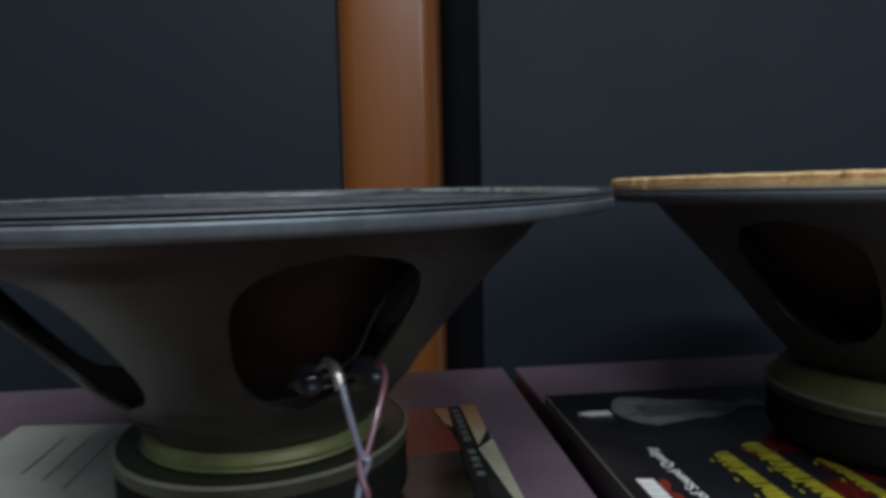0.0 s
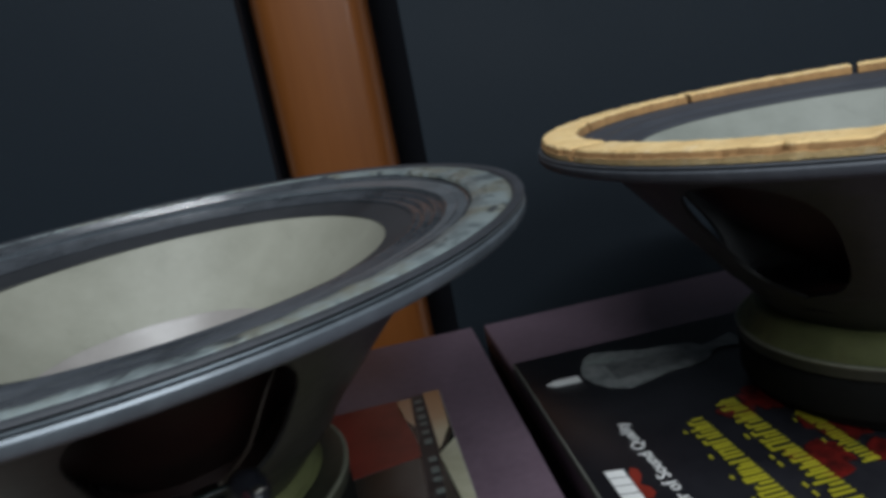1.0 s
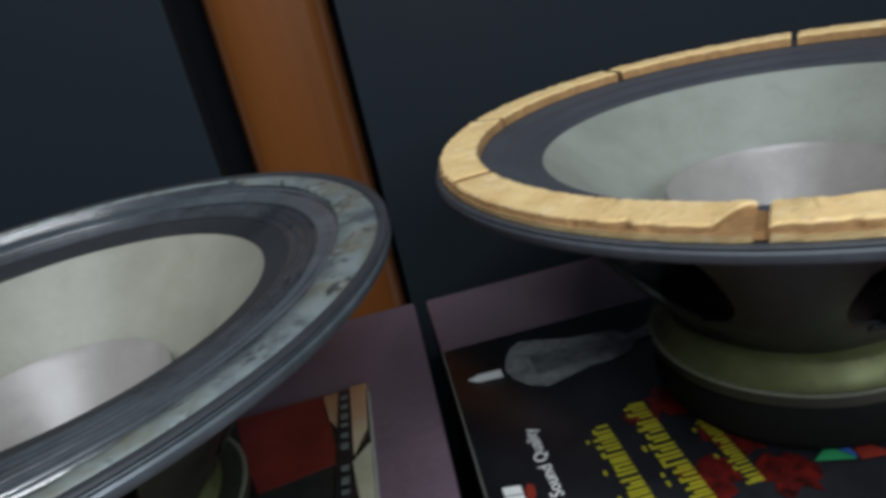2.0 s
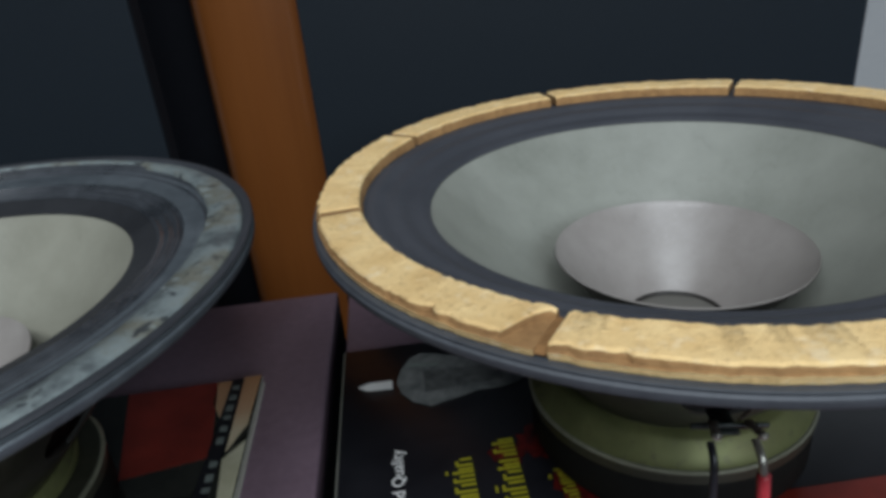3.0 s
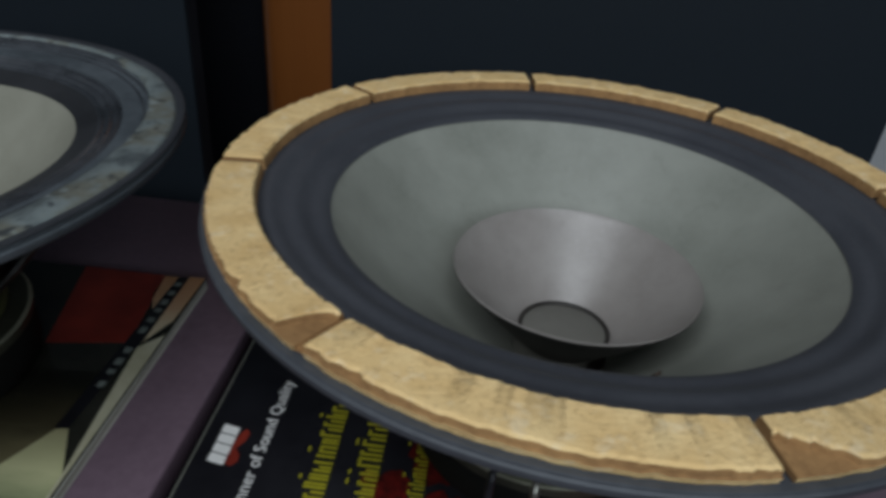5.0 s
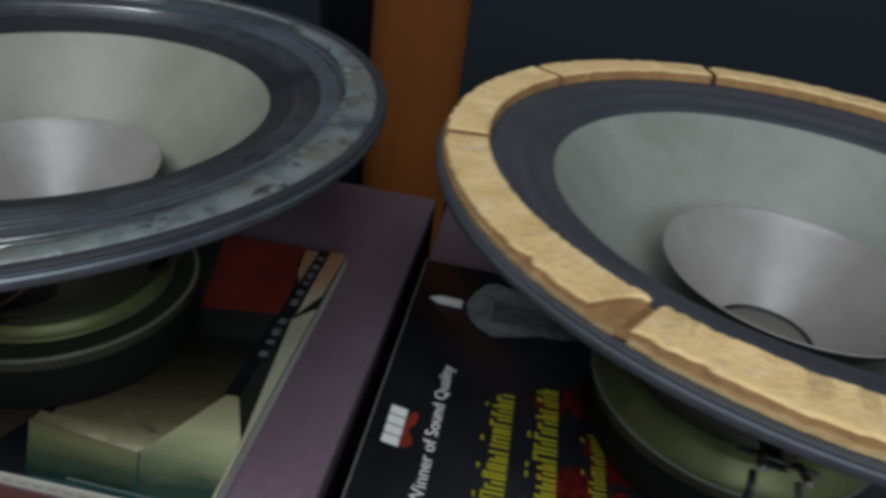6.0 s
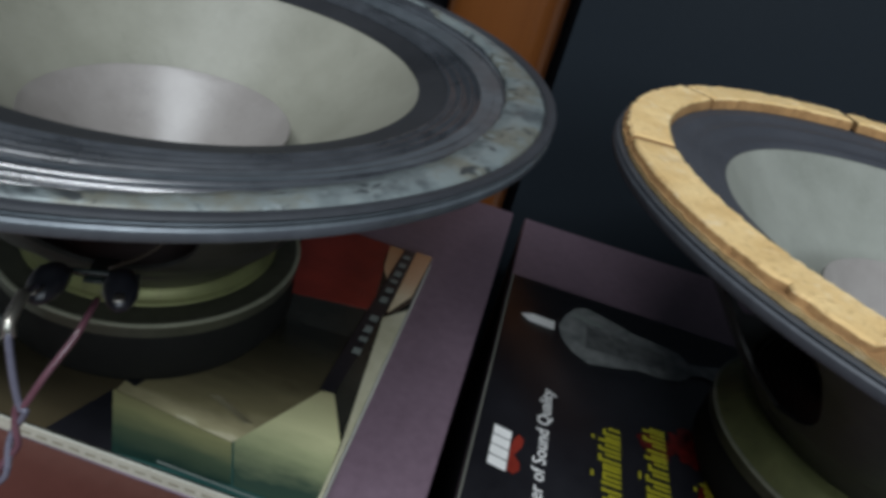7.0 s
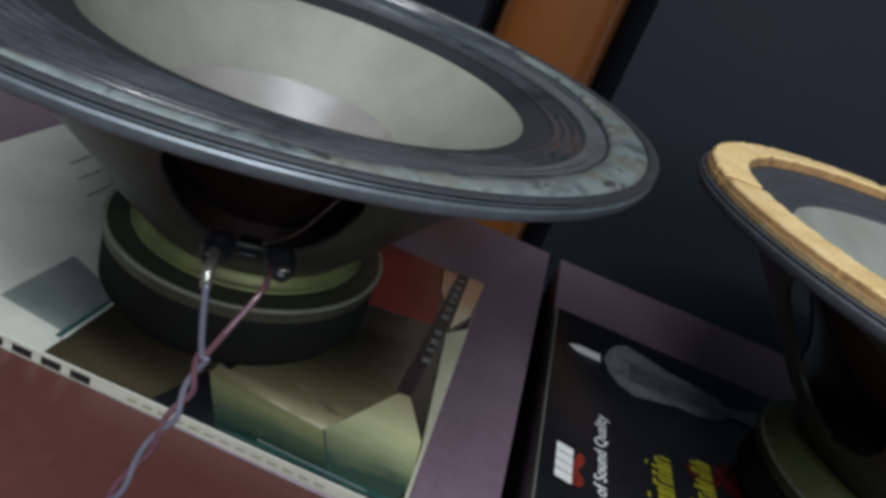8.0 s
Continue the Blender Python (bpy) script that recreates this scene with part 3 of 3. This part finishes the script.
for x, y0, y1, h in ((0.0585, -0.2055, -0.1165, 0.0110), (0.0815, -0.2055, -0.1050, 0.0115), (0.1085, -0.1800, -0.1285, 0.0080)):
    y = y0
    while y < y1 - 0.004:
        w = rnd.choice((0.0046, 0.0058, 0.0070)) * h / 0.0135
        hh = h * rnd.choice((1.0, 0.86, 0.8, 1.0))
        bar = 0.0019 * h / 0.0135
        print_b("letter_bar", rect(x + h - hh, x + h, y, y + bar), "ink_yellow", 3)
        print_b("letter_bar", rect(x + h - hh * rnd.choice((1.0, 0.7)), x + h, y + w - bar, y + w), "ink_yellow", 3)
        if rnd.random() < 0.6:
            print_b("accent_bar", rect(x + h - hh, x + h - hh + bar, y + bar + 0.0003, y + w - bar - 0.0003), "ink_yellow", 3)
        if rnd.random() < 0.3:
            print_b("accent_bar", rect(x - 0.0034, x - 0.0022, y, y + 0.7 * w), "ink_yellow", 3)
        y += w + 0.0013


def blot(cx, cy, r, seed):
    pts = []
    for k in range(22):
        a = 2 * math.pi * k / 22
        q = r * (0.75 + 0.6 * noise.noise((2.2 * math.cos(a) + seed, 2.2 * math.sin(a), seed)))
        pts.append((cx + q * math.cos(a), cy + q * math.sin(a)))
    return pts


for k, (x, y, r) in enumerate(((0.088, -0.118, 0.012), (0.106, -0.112, 0.016), (0.121, -0.146, 0.019), (0.098, -0.170, 0.016), (0.139, -0.125, 0.013), (0.128, -0.180, 0.015))):
    print_b("red_splash", blot(x, y, r, 3.1 * k), "ink_splash", 1 + k % 2)
print_b("badge", [(0.141, -0.178), (0.157, -0.183), (0.151, -0.172)], "ink_green", 4)
print_b("badge", [(0.1515, -0.172), (0.1575, -0.183), (0.16, -0.165)], "ink_blue", 5)
print_b("badge", [(0.1585, -0.184), (0.172, -0.186), (0.161, -0.168)], "ink_red", 4)
print_b("red_field", [(0.182, -0.2075), (0.285, -0.2075), (0.285, -0.168), (0.192, -0.168)], "ink_red", 3)
tagged(mag_b, "black glossy magazine with printed vacuum tube and yellow lettering", "magazine", group="magazines under the drivers")


# ---------------------------------------------------------------- the loudspeaker drivers
def basket_mesh(first_arm, z0, z1, r0, r1, opening):
    """Pressed steel cone with six windows between six arms."""
    bm = bmesh.new()
    levels, cols = 34, 12
    lo, hi = 0.26, 0.90

    def profile(s):
        r = r0 + (r1 - r0) * (0.94 * s + 0.06 * s * s)
        return r, z0 + (z1 - z0) * (s ** 1.04)

    rows = []
    for i in range(levels + 1):
        s = i / levels
        r, z = profile(s)
        half = math.pi / 6
        if lo < s < hi:
            q = (s - lo) / (hi - lo) * 2 - 1
            half -= radians(opening - 1.0 * q) * (1 - abs(q) ** 3.2) ** (1 / 2.4)
        row = []
        for arm in range(6):
            for k in range(cols + 1):
                u = -1 + 2 * k / cols
                a = radians(first_arm + 60 * arm) + u * half
                ridge = 0.0018 * (1 - u * u) * (1 if lo < s < hi else 0.4)
                row.append(bm.verts.new(((r + ridge) * math.cos(a), (r + ridge) * math.sin(a), z - 0.4 * ridge)))
        rows.append(row)
    for a, b in zip(rows, rows[1:]):
        for arm in range(6):
            for k in range(cols):
                j = arm * (cols + 1) + k
                bm.faces.new((a[j], a[j + 1], b[j + 1], b[j]))
    bmesh.ops.remove_doubles(bm, verts=bm.verts[:], dist=0.0002)
    bmesh.ops.recalc_face_normals(bm, faces=bm.faces[:])
    bmesh.ops.solidify(bm, geom=bm.faces[:], thickness=0.0018)
    return crease(bm, 50)


def cork_mesh(a0, a1, r0, r1, z, h, seed, chipped=False, torn=False):
    """One length of cork strip with a ragged, crumbling outer edge; chipped, torn: worn down to a ledge at its one or other end."""
    bm = bmesh.new()
    n = max(8, int((a1 - a0) / 0.6))
    rows = []
    for k in range(n + 1):
        a = radians(a0 + (a1 - a0) * k / n)
        j = noise.noise((k * 0.30 + seed, seed, 0)) * 0.0008 + noise.noise((k * 0.9 + seed, seed, 5)) * 0.0004
        j2 = noise.noise((k * 0.5 + seed, 7.7, seed)) * 0.0004
        nick = max(0.0, noise.noise((k * 0.7 + seed, 1.3, seed)) - 0.1) * 0.0022
        end = min(k, n - k)
        top = z + h + 0.0004 * noise.noise((k * 0.22, seed, 3.0)) - (0.0006 if end == 0 else 0)
        ro = r1 + 0.5 * j
        bite = max(0.0, noise.noise((k * 0.33 + seed, 3.3, seed)) - 0.20) * 0.0030 + max(0.0, noise.noise((k * 0.6, seed, 9.1)) - 0.28) * 0.0030
        rt = r1 - 0.0008 + j - bite
        if chipped and k > n - 6:
            q = (k - n + 6) / 6
            rt = rt + (r0 + 0.003 - rt) * math.sin(q * math.pi / 2) ** 0.8
        if torn and k < 11:
            q = 1 - k / 11
            rt = rt + (r0 + 0.006 - rt) * q ** 0.6 * (0.8 + 0.4 * noise.noise((k * 0.8, seed, 2.2)))
        ledge = z + 0.42 * h + 1.6 * j2 + 0.0005 * noise.noise((k * 0.45, seed, 6.0))
        section = ((r0 + 0.0004 + j2, z), (r0 + 0.0012 + j2, top - 0.0010), (r0 + 0.0020 + j2 + nick, top), (rt - 0.0009, top), (rt, top - 0.0009), (rt + 0.0002, ledge + 0.0004), (ro, ledge), (ro - 0.0007 - 0.5 * j2, z))
        rows.append([bm.verts.new((r * math.cos(a), r * math.sin(a), zz)) for r, zz in section])
    m = len(rows[0])
    for a, b in zip(rows, rows[1:]):
        for k in range(m):
            f = bm.faces.new((a[k], a[(k + 1) % m], b[(k + 1) % m], b[k]))
            f.material_index = 1 if k in (0, 4, 5) else 0
    bm.faces.new(rows[0]).material_index = 1
    bm.faces.new(rows[-1][::-1]).material_index = 1
    bmesh.ops.recalc_face_normals(bm, faces=bm.faces[:])
    return crease(bm, 40)


def glue_mesh(f):
    """What is left of a peeled gasket: broad and ragged on one side of the rim, narrow round the rest."""
    bm = bmesh.new()
    n, rows = 300, []
    for k in range(n):
        a = 2 * math.pi * k / n
        off = math.degrees(math.atan2(math.sin(a - 0.1), math.cos(a - 0.1)))
        rag = noise.noise((9 * math.cos(a), 9 * math.sin(a), 1.0)) * 0.0008 + noise.noise((30 * math.cos(a), 30 * math.sin(a), 4.0)) * 0.0005
        ri = 0.1514 - 0.0120 * math.exp(-(off / 50) ** 2) + rag
        lift = 0.0006 * noise.noise((16 * math.cos(a), 16 * math.sin(a), 7.0))
        section = ((ri, f - 0.0012), (ri + 0.0006, f + 0.0011 + lift), (0.5 * (ri + 0.1545), f + 0.0014 + lift), (0.1538 + rag, f + 0.0012), (0.1552 + 0.5 * rag, f + 0.0004), (0.1556, f - 0.0006))
        rows.append([bm.verts.new((r * math.cos(a), r * math.sin(a), z)) for r, z in section])
    for k in range(n):
        p, q = rows[k], rows[(k + 1) % n]
        for i in range(len(p) - 1):
            bm.faces.new((p[i], q[i], q[i + 1], p[i + 1]))
    bmesh.ops.recalc_face_normals(bm, faces=bm.faces[:])
    return bm


def sleeve_mesh():
    """A soft black sleeve over a solder tag: narrow at its root, swollen and flattened, and pinched at the mouth."""
    bm = bmesh.new()
    rings = []
    for x, w, h in ((0.0, 0.0026, 0.0022), (0.002, 0.0042, 0.0034), (0.006, 0.0052, 0.0046), (0.010, 0.0050, 0.0046), (0.0135, 0.0036, 0.0030), (0.0155, 0.0016, 0.0014)):
        rings.append([bm.verts.new((x, w * math.cos(2 * math.pi * k / 14), h * math.sin(2 * math.pi * k / 14) - 16.0 * x * x)) for k in range(14)])
    for p, q in zip(rings, rings[1:]):
        for k in range(14):
            bm.faces.new((p[k], p[(k + 1) % 14], q[(k + 1) % 14], q[k]))
    bm.faces.new(rings[0][::-1])
    bm.faces.new(rings[-1])
    bmesh.ops.recalc_face_normals(bm, faces=bm.faces[:])
    return bm


def driver(m, top, first_arm, label, gasket, terminal_at, cone_r, opening, dip, whizzer_z, whizzer_r, off, inner_off):
    """A twelve-inch paper-cone driver standing on its magnet; top: height of the flange's upper face;
    dip: how far the cone's edge lies under it; off, inner_off: how far the cone and the whizzer sit off centre."""
    thing = empty("loudspeaker_driver", m)
    q, h = (1.0, 0.0) if gasket else (0.968, 0.002)
    part("magnet", lathe([(0, 0.0), (0.058 * q, 0.0), (0.0635 * q, 0.0012), (0.0645 * q, 0.003), (0.0645 * q, 0.0055), (0.067 * q, 0.006), (0.068 * q, 0.008), (0.068 * q, 0.024 + h), (0.067 * q, 0.026 + h), (0, 0.026 + h)], 96), M["magnet"], thing, "black ferrite ring magnet")
    part("top_plate", lathe([(0, 0.0262 + h), (0.0672 * q, 0.0262 + h), (0.0686 * q, 0.0270 + h), (0.0686 * q, 0.0320 + h), (0.0680 * q, 0.0328 + h), (0.0660 * q, 0.0331 + h), (0.0570 * q, 0.0331 + h), (0, 0.0331 + h)], 96), M["plate"], thing, "dull olive-grey steel plate with bright edge")
    part("plate_edge", lathe([(0.0676 * q, 0.0327 + h), (0.0690 * q, 0.0322 + h), (0.0692 * q, 0.0330 + h), (0.0684 * q, 0.0336 + h), (0.0672 * q, 0.0334 + h)], 96, True), M["bright_edge"], thing, "bright worn edge")
    if gasket:
        part("collar", lathe([(0.0676, 0.0337), (0.0664, 0.0344), (0.0640, 0.0372), (0.0606, 0.0428), (0.0586, 0.0440), (0.0490, 0.0444), (0.0400, 0.0444)], 96), M["plated"], thing, "yellow-plated steel collar")
        base = (0.0425, 0.0510)
    else:
        part("collar", lathe([(0.0556, 0.0362), (0.0552, 0.0374), (0.0538, 0.0382), (0.0530, 0.0410), (0.0515, 0.0424), (0.0480, 0.0428), (0.0400, 0.0428)], 96), M["plated"], thing, "yellow-plated steel collar")
        base = (0.0422, 0.0500)
    part("basket", basket_mesh(first_arm, base[0], top - 0.0060, base[1], 0.1330, opening), M["basket"], thing, "grey-painted pressed steel basket")
    f = top
    R = 0.1598
    part("flange", lathe([(0.1300, f - 0.0050), (0.1330, f - 0.0064), (0.1465, f - 0.0067), (0.1530, f - 0.0067), (0.1572, f - 0.0064), (R - 0.0008, f - 0.0056), (R, f - 0.0046), (R + 0.0002, f - 0.0022), (R - 0.0004, f - 0.0015), (R - 0.0016, f - 0.0012), (R - 0.0014, f - 0.0009), (R - 0.0002, f - 0.0006), (R - 0.0004, f - 0.0001), (0.1550, f - 0.0004), (0.1300, f - 0.0034)], 176, True), M["flange_dark" if gasket else "flange"], thing, "worn blue-grey steel rim")
    roll = [(0.1400, f - 0.0002), (0.1372, f - 0.0004)]
    if gasket:
        for k in range(25):
            s = k / 24
            roll.append((0.1368 - (0.1368 - cone_r + 0.001) * s, f - 0.0006 - (dip - 0.0006) * s ** 1.6 + 0.0005 * math.sin(s * 5 * math.pi)))
    else:
        for k in range(25):
            s = k / 24
            roll.append((0.1118 - (0.1118 - cone_r + 0.001) * s, f - 0.0084 - (dip - 0.0084) * s))
        ribs = [(0.1510, f + 0.0001)]
        for k in range(97):
            s = k / 96
            ribs.append((0.1495 - 0.0385 * s, f - 0.0004 - 0.0078 * s + 0.0014 * math.sin(s * 15 * math.pi) * (1 - 0.6 * s)))
        part("edge_ribs", lathe(ribs, 176, wobble=0.0003, seed=8.0, drift=[(0.7 * off[0] * q, 0.7 * off[1] * q) for q in [0.0] + [k / 96 for k in range(97)]]), M["ribs"], thing, "glossy ribbed black surround edge")
    if not gasket:
        roll = roll[2:]
    first = 0.0 if gasket else 0.7
    slide = [first + (1 - first) * max(0.0, min(1.0, (roll[0][0] - r) / (roll[0][0] - roll[-1][0]))) for r, z in roll]
    part("surround", lathe(roll, 176, drift=[(q * off[0], q * off[1]) for q in slide]), M["slate" if gasket else "surround"], thing, "dark doped cloth surround")
    ce = roll[-1][1] + 0.0003
    wz = whizzer_z - 0.0390
    seat = [(off[0] + (inner_off[0] - off[0]) * k / 24, off[1] + (inner_off[1] - off[1]) * k / 24) for k in range(25)]
    cone = []
    for k in range(25):
        s = k / 24
        cone.append((cone_r - (cone_r - 0.0215) * s, ce + (wz - 0.0115 - ce) * (1.20 * s - 0.20 * s * s)))
    part("cone", lathe(cone, 176, wobble=0.0004, seed=terminal_at, drift=seat), M["cone" if gasket else "cone_olive"], thing, "grey pulp paper cone")
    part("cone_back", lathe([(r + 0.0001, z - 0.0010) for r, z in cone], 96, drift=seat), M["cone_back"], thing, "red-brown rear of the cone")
    wh = []
    for k in range(15):
        s = k / 14
        wh.append((0.0215 + (whizzer_r - 0.0215) * (1.06 * s - 0.06 * s * s), wz + 0.0390 * s))
    whizzer = part("whizzer_cone", lathe(wh + [(whizzer_r + 0.0003, wz + 0.0396), (whizzer_r + 0.0006, wz + 0.0389)], 128, wobble=0.0003, seed=2.0), M["whizzer"], thing, "glazed grey paper inner cone")
    skirt = part("whizzer_back", lathe([(r + 0.0007, z - 0.0006) for r, z in wh], 128, wobble=0.0003, seed=2.0), M["pulp_black"], thing, "black outer face of the inner cone")
    cap = part("dust_cap", lathe([(0, wz + 0.0055), (0.008, wz + 0.0052), (0.016, wz + 0.0040), (0.0212, wz + 0.0022), (0.0216, wz + 0.0010)], 64), M["cap"], thing, "brownish felt dust cap")
    cap_ring = part("cap_ring", lathe([(0.0205, wz + 0.0030), (0.0212, wz + 0.0040), (0.0224, wz + 0.0036), (0.0222, wz + 0.0020)], 64, True), M["pulp_black"], thing, "dark glue ring")
    for piece in (whizzer, skirt, cap, cap_ring):
        piece.location = (inner_off[0], inner_off[1], 0)
    part("voice_coil_former", lathe([(0.0205, 0.044), (0.0205, wz + 0.002)], 48), M["cap"], thing)
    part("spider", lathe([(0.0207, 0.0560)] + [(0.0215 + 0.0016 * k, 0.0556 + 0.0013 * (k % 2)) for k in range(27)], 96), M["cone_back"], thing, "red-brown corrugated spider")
    a = radians(terminal_at)
    strip = part("terminal_strip", box(-0.013, 0.013, -0.0008, 0.0008, -0.002, 0.002, 0.0004), M["phenolic"], thing, "dark terminal strip")
    strip.matrix_local = pose(0.0985 * math.cos(a), 0.0985 * math.sin(a), 0.0830, 38, 0, math.degrees(a) + 90)
    bracket = part("terminal_bracket", box(-0.016, 0.001, -0.0040, 0.0040, -0.0006, 0.0006, 0.0003, 1), M["phenolic"], thing, "black bracket")
    bracket.matrix_local = pose(0.0985 * math.cos(a), 0.0985 * math.sin(a), 0.0800, 0, -8, math.degrees(a))
    for k in (-1, 1):
        c = a + (0.062 if gasket else 0.085) * k
        place = pose(0.1030 * math.cos(c), 0.1030 * math.sin(c), 0.0865, 0, -12, math.degrees(c) + 4 * k)
        if gasket:
            t = part("terminal", box(-0.004, 0.0080, -0.0016, 0.0016, -0.0004, 0.0004, 0.0002, 1), M["tin"], thing, "bare tinned solder tag")
            t.matrix_local = place
            part("solder_blob", lathe([(0, -0.0012), (0.0014, -0.0008), (0.0019, 0.0004), (0.0013, 0.0013), (0, 0.0016)], 14), M["tin"], t, "dull solder blob").location = (0.0070, 0, 0)
        else:
            t = part("terminal", sleeve_mesh(), M["pvc_black"], thing, "black insulated tag sleeve")
            t.matrix_local = place
            part("solder_tag", box(0.0125, 0.0185, -0.0014, 0.0014, -0.0003, 0.0003, 0.0001, 1), M["tin"], t, "tinned solder tag")
    pts = []
    for az, r, z in ((2, 0.098, 0.085), (10, 0.088, 0.087), (19, 0.082, 0.099), (28, 0.087, 0.1165)):
        pts.append((r * math.cos(a + radians(az)), r * math.sin(a + radians(az)), z))
    part("tinsel_lead", tube_mesh(pts, 0.0007, 8, 6), M["tinsel"], thing, "dull braided tinsel wire to the cone")
    if gasket:
        cuts = (148.6, 104.7, 60.5, 17.0, -27.0, -70.5, -119.0, -167.5)
        for k, (hi, lo) in enumerate(zip(cuts, cuts[1:] + (cuts[0] - 360,))):
            part("cork_strip", cork_mesh(lo + 0.75, hi - 0.75, 0.1380, 0.1578, f + 0.0002, 0.0056, 5.3 * k + 1, chipped=(k == 6), torn=(k == 4)), M["cork"], thing).data.materials.append(M["cork_mid"])
        part("torn_cork_layer", cork_mesh(-121.6, -118.2, 0.1375, 0.1568, f + 0.0002, 0.0022, 77), M["cork_dark"], thing, "torn brown cork layer")
    else:
        part("glue_residue", glue_mesh(f), M["peeled"], thing, "patchy pale glue and paper rags")
        part("rim_lip", lathe([(R - 0.0046, f - 0.0006), (R - 0.0034, f + 0.0012), (R - 0.0010, f + 0.0019), (R - 0.0001, f + 0.0016), (R + 0.0003, f + 0.0008), (R - 0.0010, f + 0.0002)], 176, True), M["lip"], thing, "dark rim edge")
    return tagged(thing, label, "loudspeaker driver", group="bare drivers on magazines")


driver(leaning(-0.0790, 0.3243, 0.0078, 0.004, 0.012), 0.1420, -92.5, "bare paper-cone driver, its gasket peeled off, standing on a magazine", False, -62.5, 0.0980, 18.0,
       dip=0.0128, whizzer_z=0.0975, whizzer_r=0.0530, off=(0.0060, 0.0085), inner_off=(0.0005, 0.0010))
driver(leaning(0.2605, 0.3800, 0.0070, 0.001, -0.002), 0.1435, -117, "bare paper-cone driver with tan cork gasket, standing on a black magazine", True, -95, 0.1106, 17.2,
       dip=0.0081, whizzer_z=0.1055, whizzer_r=0.0567, off=(0.0, 0.0), inner_off=(0.0035, -0.0007))


# ---------------------------------------------------------------- leads soldered to the tags
def lead(name, strands, label):
    thing = empty(name, Matrix.Translation(strands[0][1][-1]))
    base = Vector(strands[0][1][-1])
    for key, pts, radius, piece in strands:
        part(piece, tube_mesh([Vector(p) - base for p in pts], radius), M[key], thing)
    return tagged(thing, label, "cable", group="leads soldered to the drivers")


def twist(pts, turns, radius, phase):
    """A strand that winds round the line through the points."""
    line = [Vector(p) for p in pts]
    out, n = [], 8 * turns
    for k in range(n + 1):
        s = k / n * (len(line) - 1)
        i = min(int(s), len(line) - 2)
        p = line[i].lerp(line[i + 1], s - i)
        a = 2 * math.pi * turns * k / n + phase
        out.append(p + Vector((radius * math.cos(a), 0.5 * radius * math.sin(a), 0.6 * radius * math.sin(a))))
    return out


run = [(-0.0165, 0.1900, 0.080), (-0.0168, 0.1860, 0.066), (-0.0200, 0.1800, 0.052), (-0.0238, 0.1715, 0.034), (-0.0275, 0.1600, 0.017), (-0.0320, 0.1450, 0.0035), (-0.0400, 0.1200, 0.0033), (-0.0500, 0.0800, 0.0033)]
lead("speaker_lead", [
    ("pvc_clear", [(-0.0330, 0.2130, 0.099), (-0.0275, 0.2030, 0.1035), (-0.0234, 0.1949, 0.102), (-0.0200, 0.1915, 0.091), (-0.0170, 0.1900, 0.081)] + twist(run, 5, 0.0013, 0.0), 0.00095, "clear_strand"),
    ("pvc_red", [(-0.0160, 0.2165, 0.100), (-0.0125, 0.2090, 0.1005), (-0.0114, 0.2030, 0.0975), (-0.0135, 0.1950, 0.089), (-0.0160, 0.1905, 0.081)] + twist(run, 5, 0.0013, 3.14), 0.00095, "red_strand"),
    ("tin", [(-0.0285, 0.2045, 0.1035), (-0.0255, 0.1990, 0.1035), (-0.0236, 0.1950, 0.1020), (-0.0228, 0.1940, 0.0985)], 0.0016, "bared_end"),
], "twisted clear and red speaker lead hanging onto the cabinet top")
lead("terminal_lead", [
    ("pvc_black", [(0.2430, 0.2745, 0.090), (0.2425, 0.2690, 0.086), (0.2422, 0.2665, 0.070), (0.2432, 0.2680, 0.045), (0.2455, 0.2650, 0.0095)], 0.0014, "black_strand"),
], "short black lead hanging from a driver tag")
lead("terminal_lead", [
    ("tin", [(0.2578, 0.2745, 0.090), (0.2580, 0.2690, 0.087), (0.2583, 0.2665, 0.080)], 0.0014, "bared_end"),
    ("pvc_bright", [(0.2583, 0.2668, 0.082), (0.2590, 0.2655, 0.066), (0.2608, 0.2660, 0.040), (0.2640, 0.2620, 0.0095)], 0.0022, "red_strand"),
], "short red-sleeved lead hanging from a driver tag")
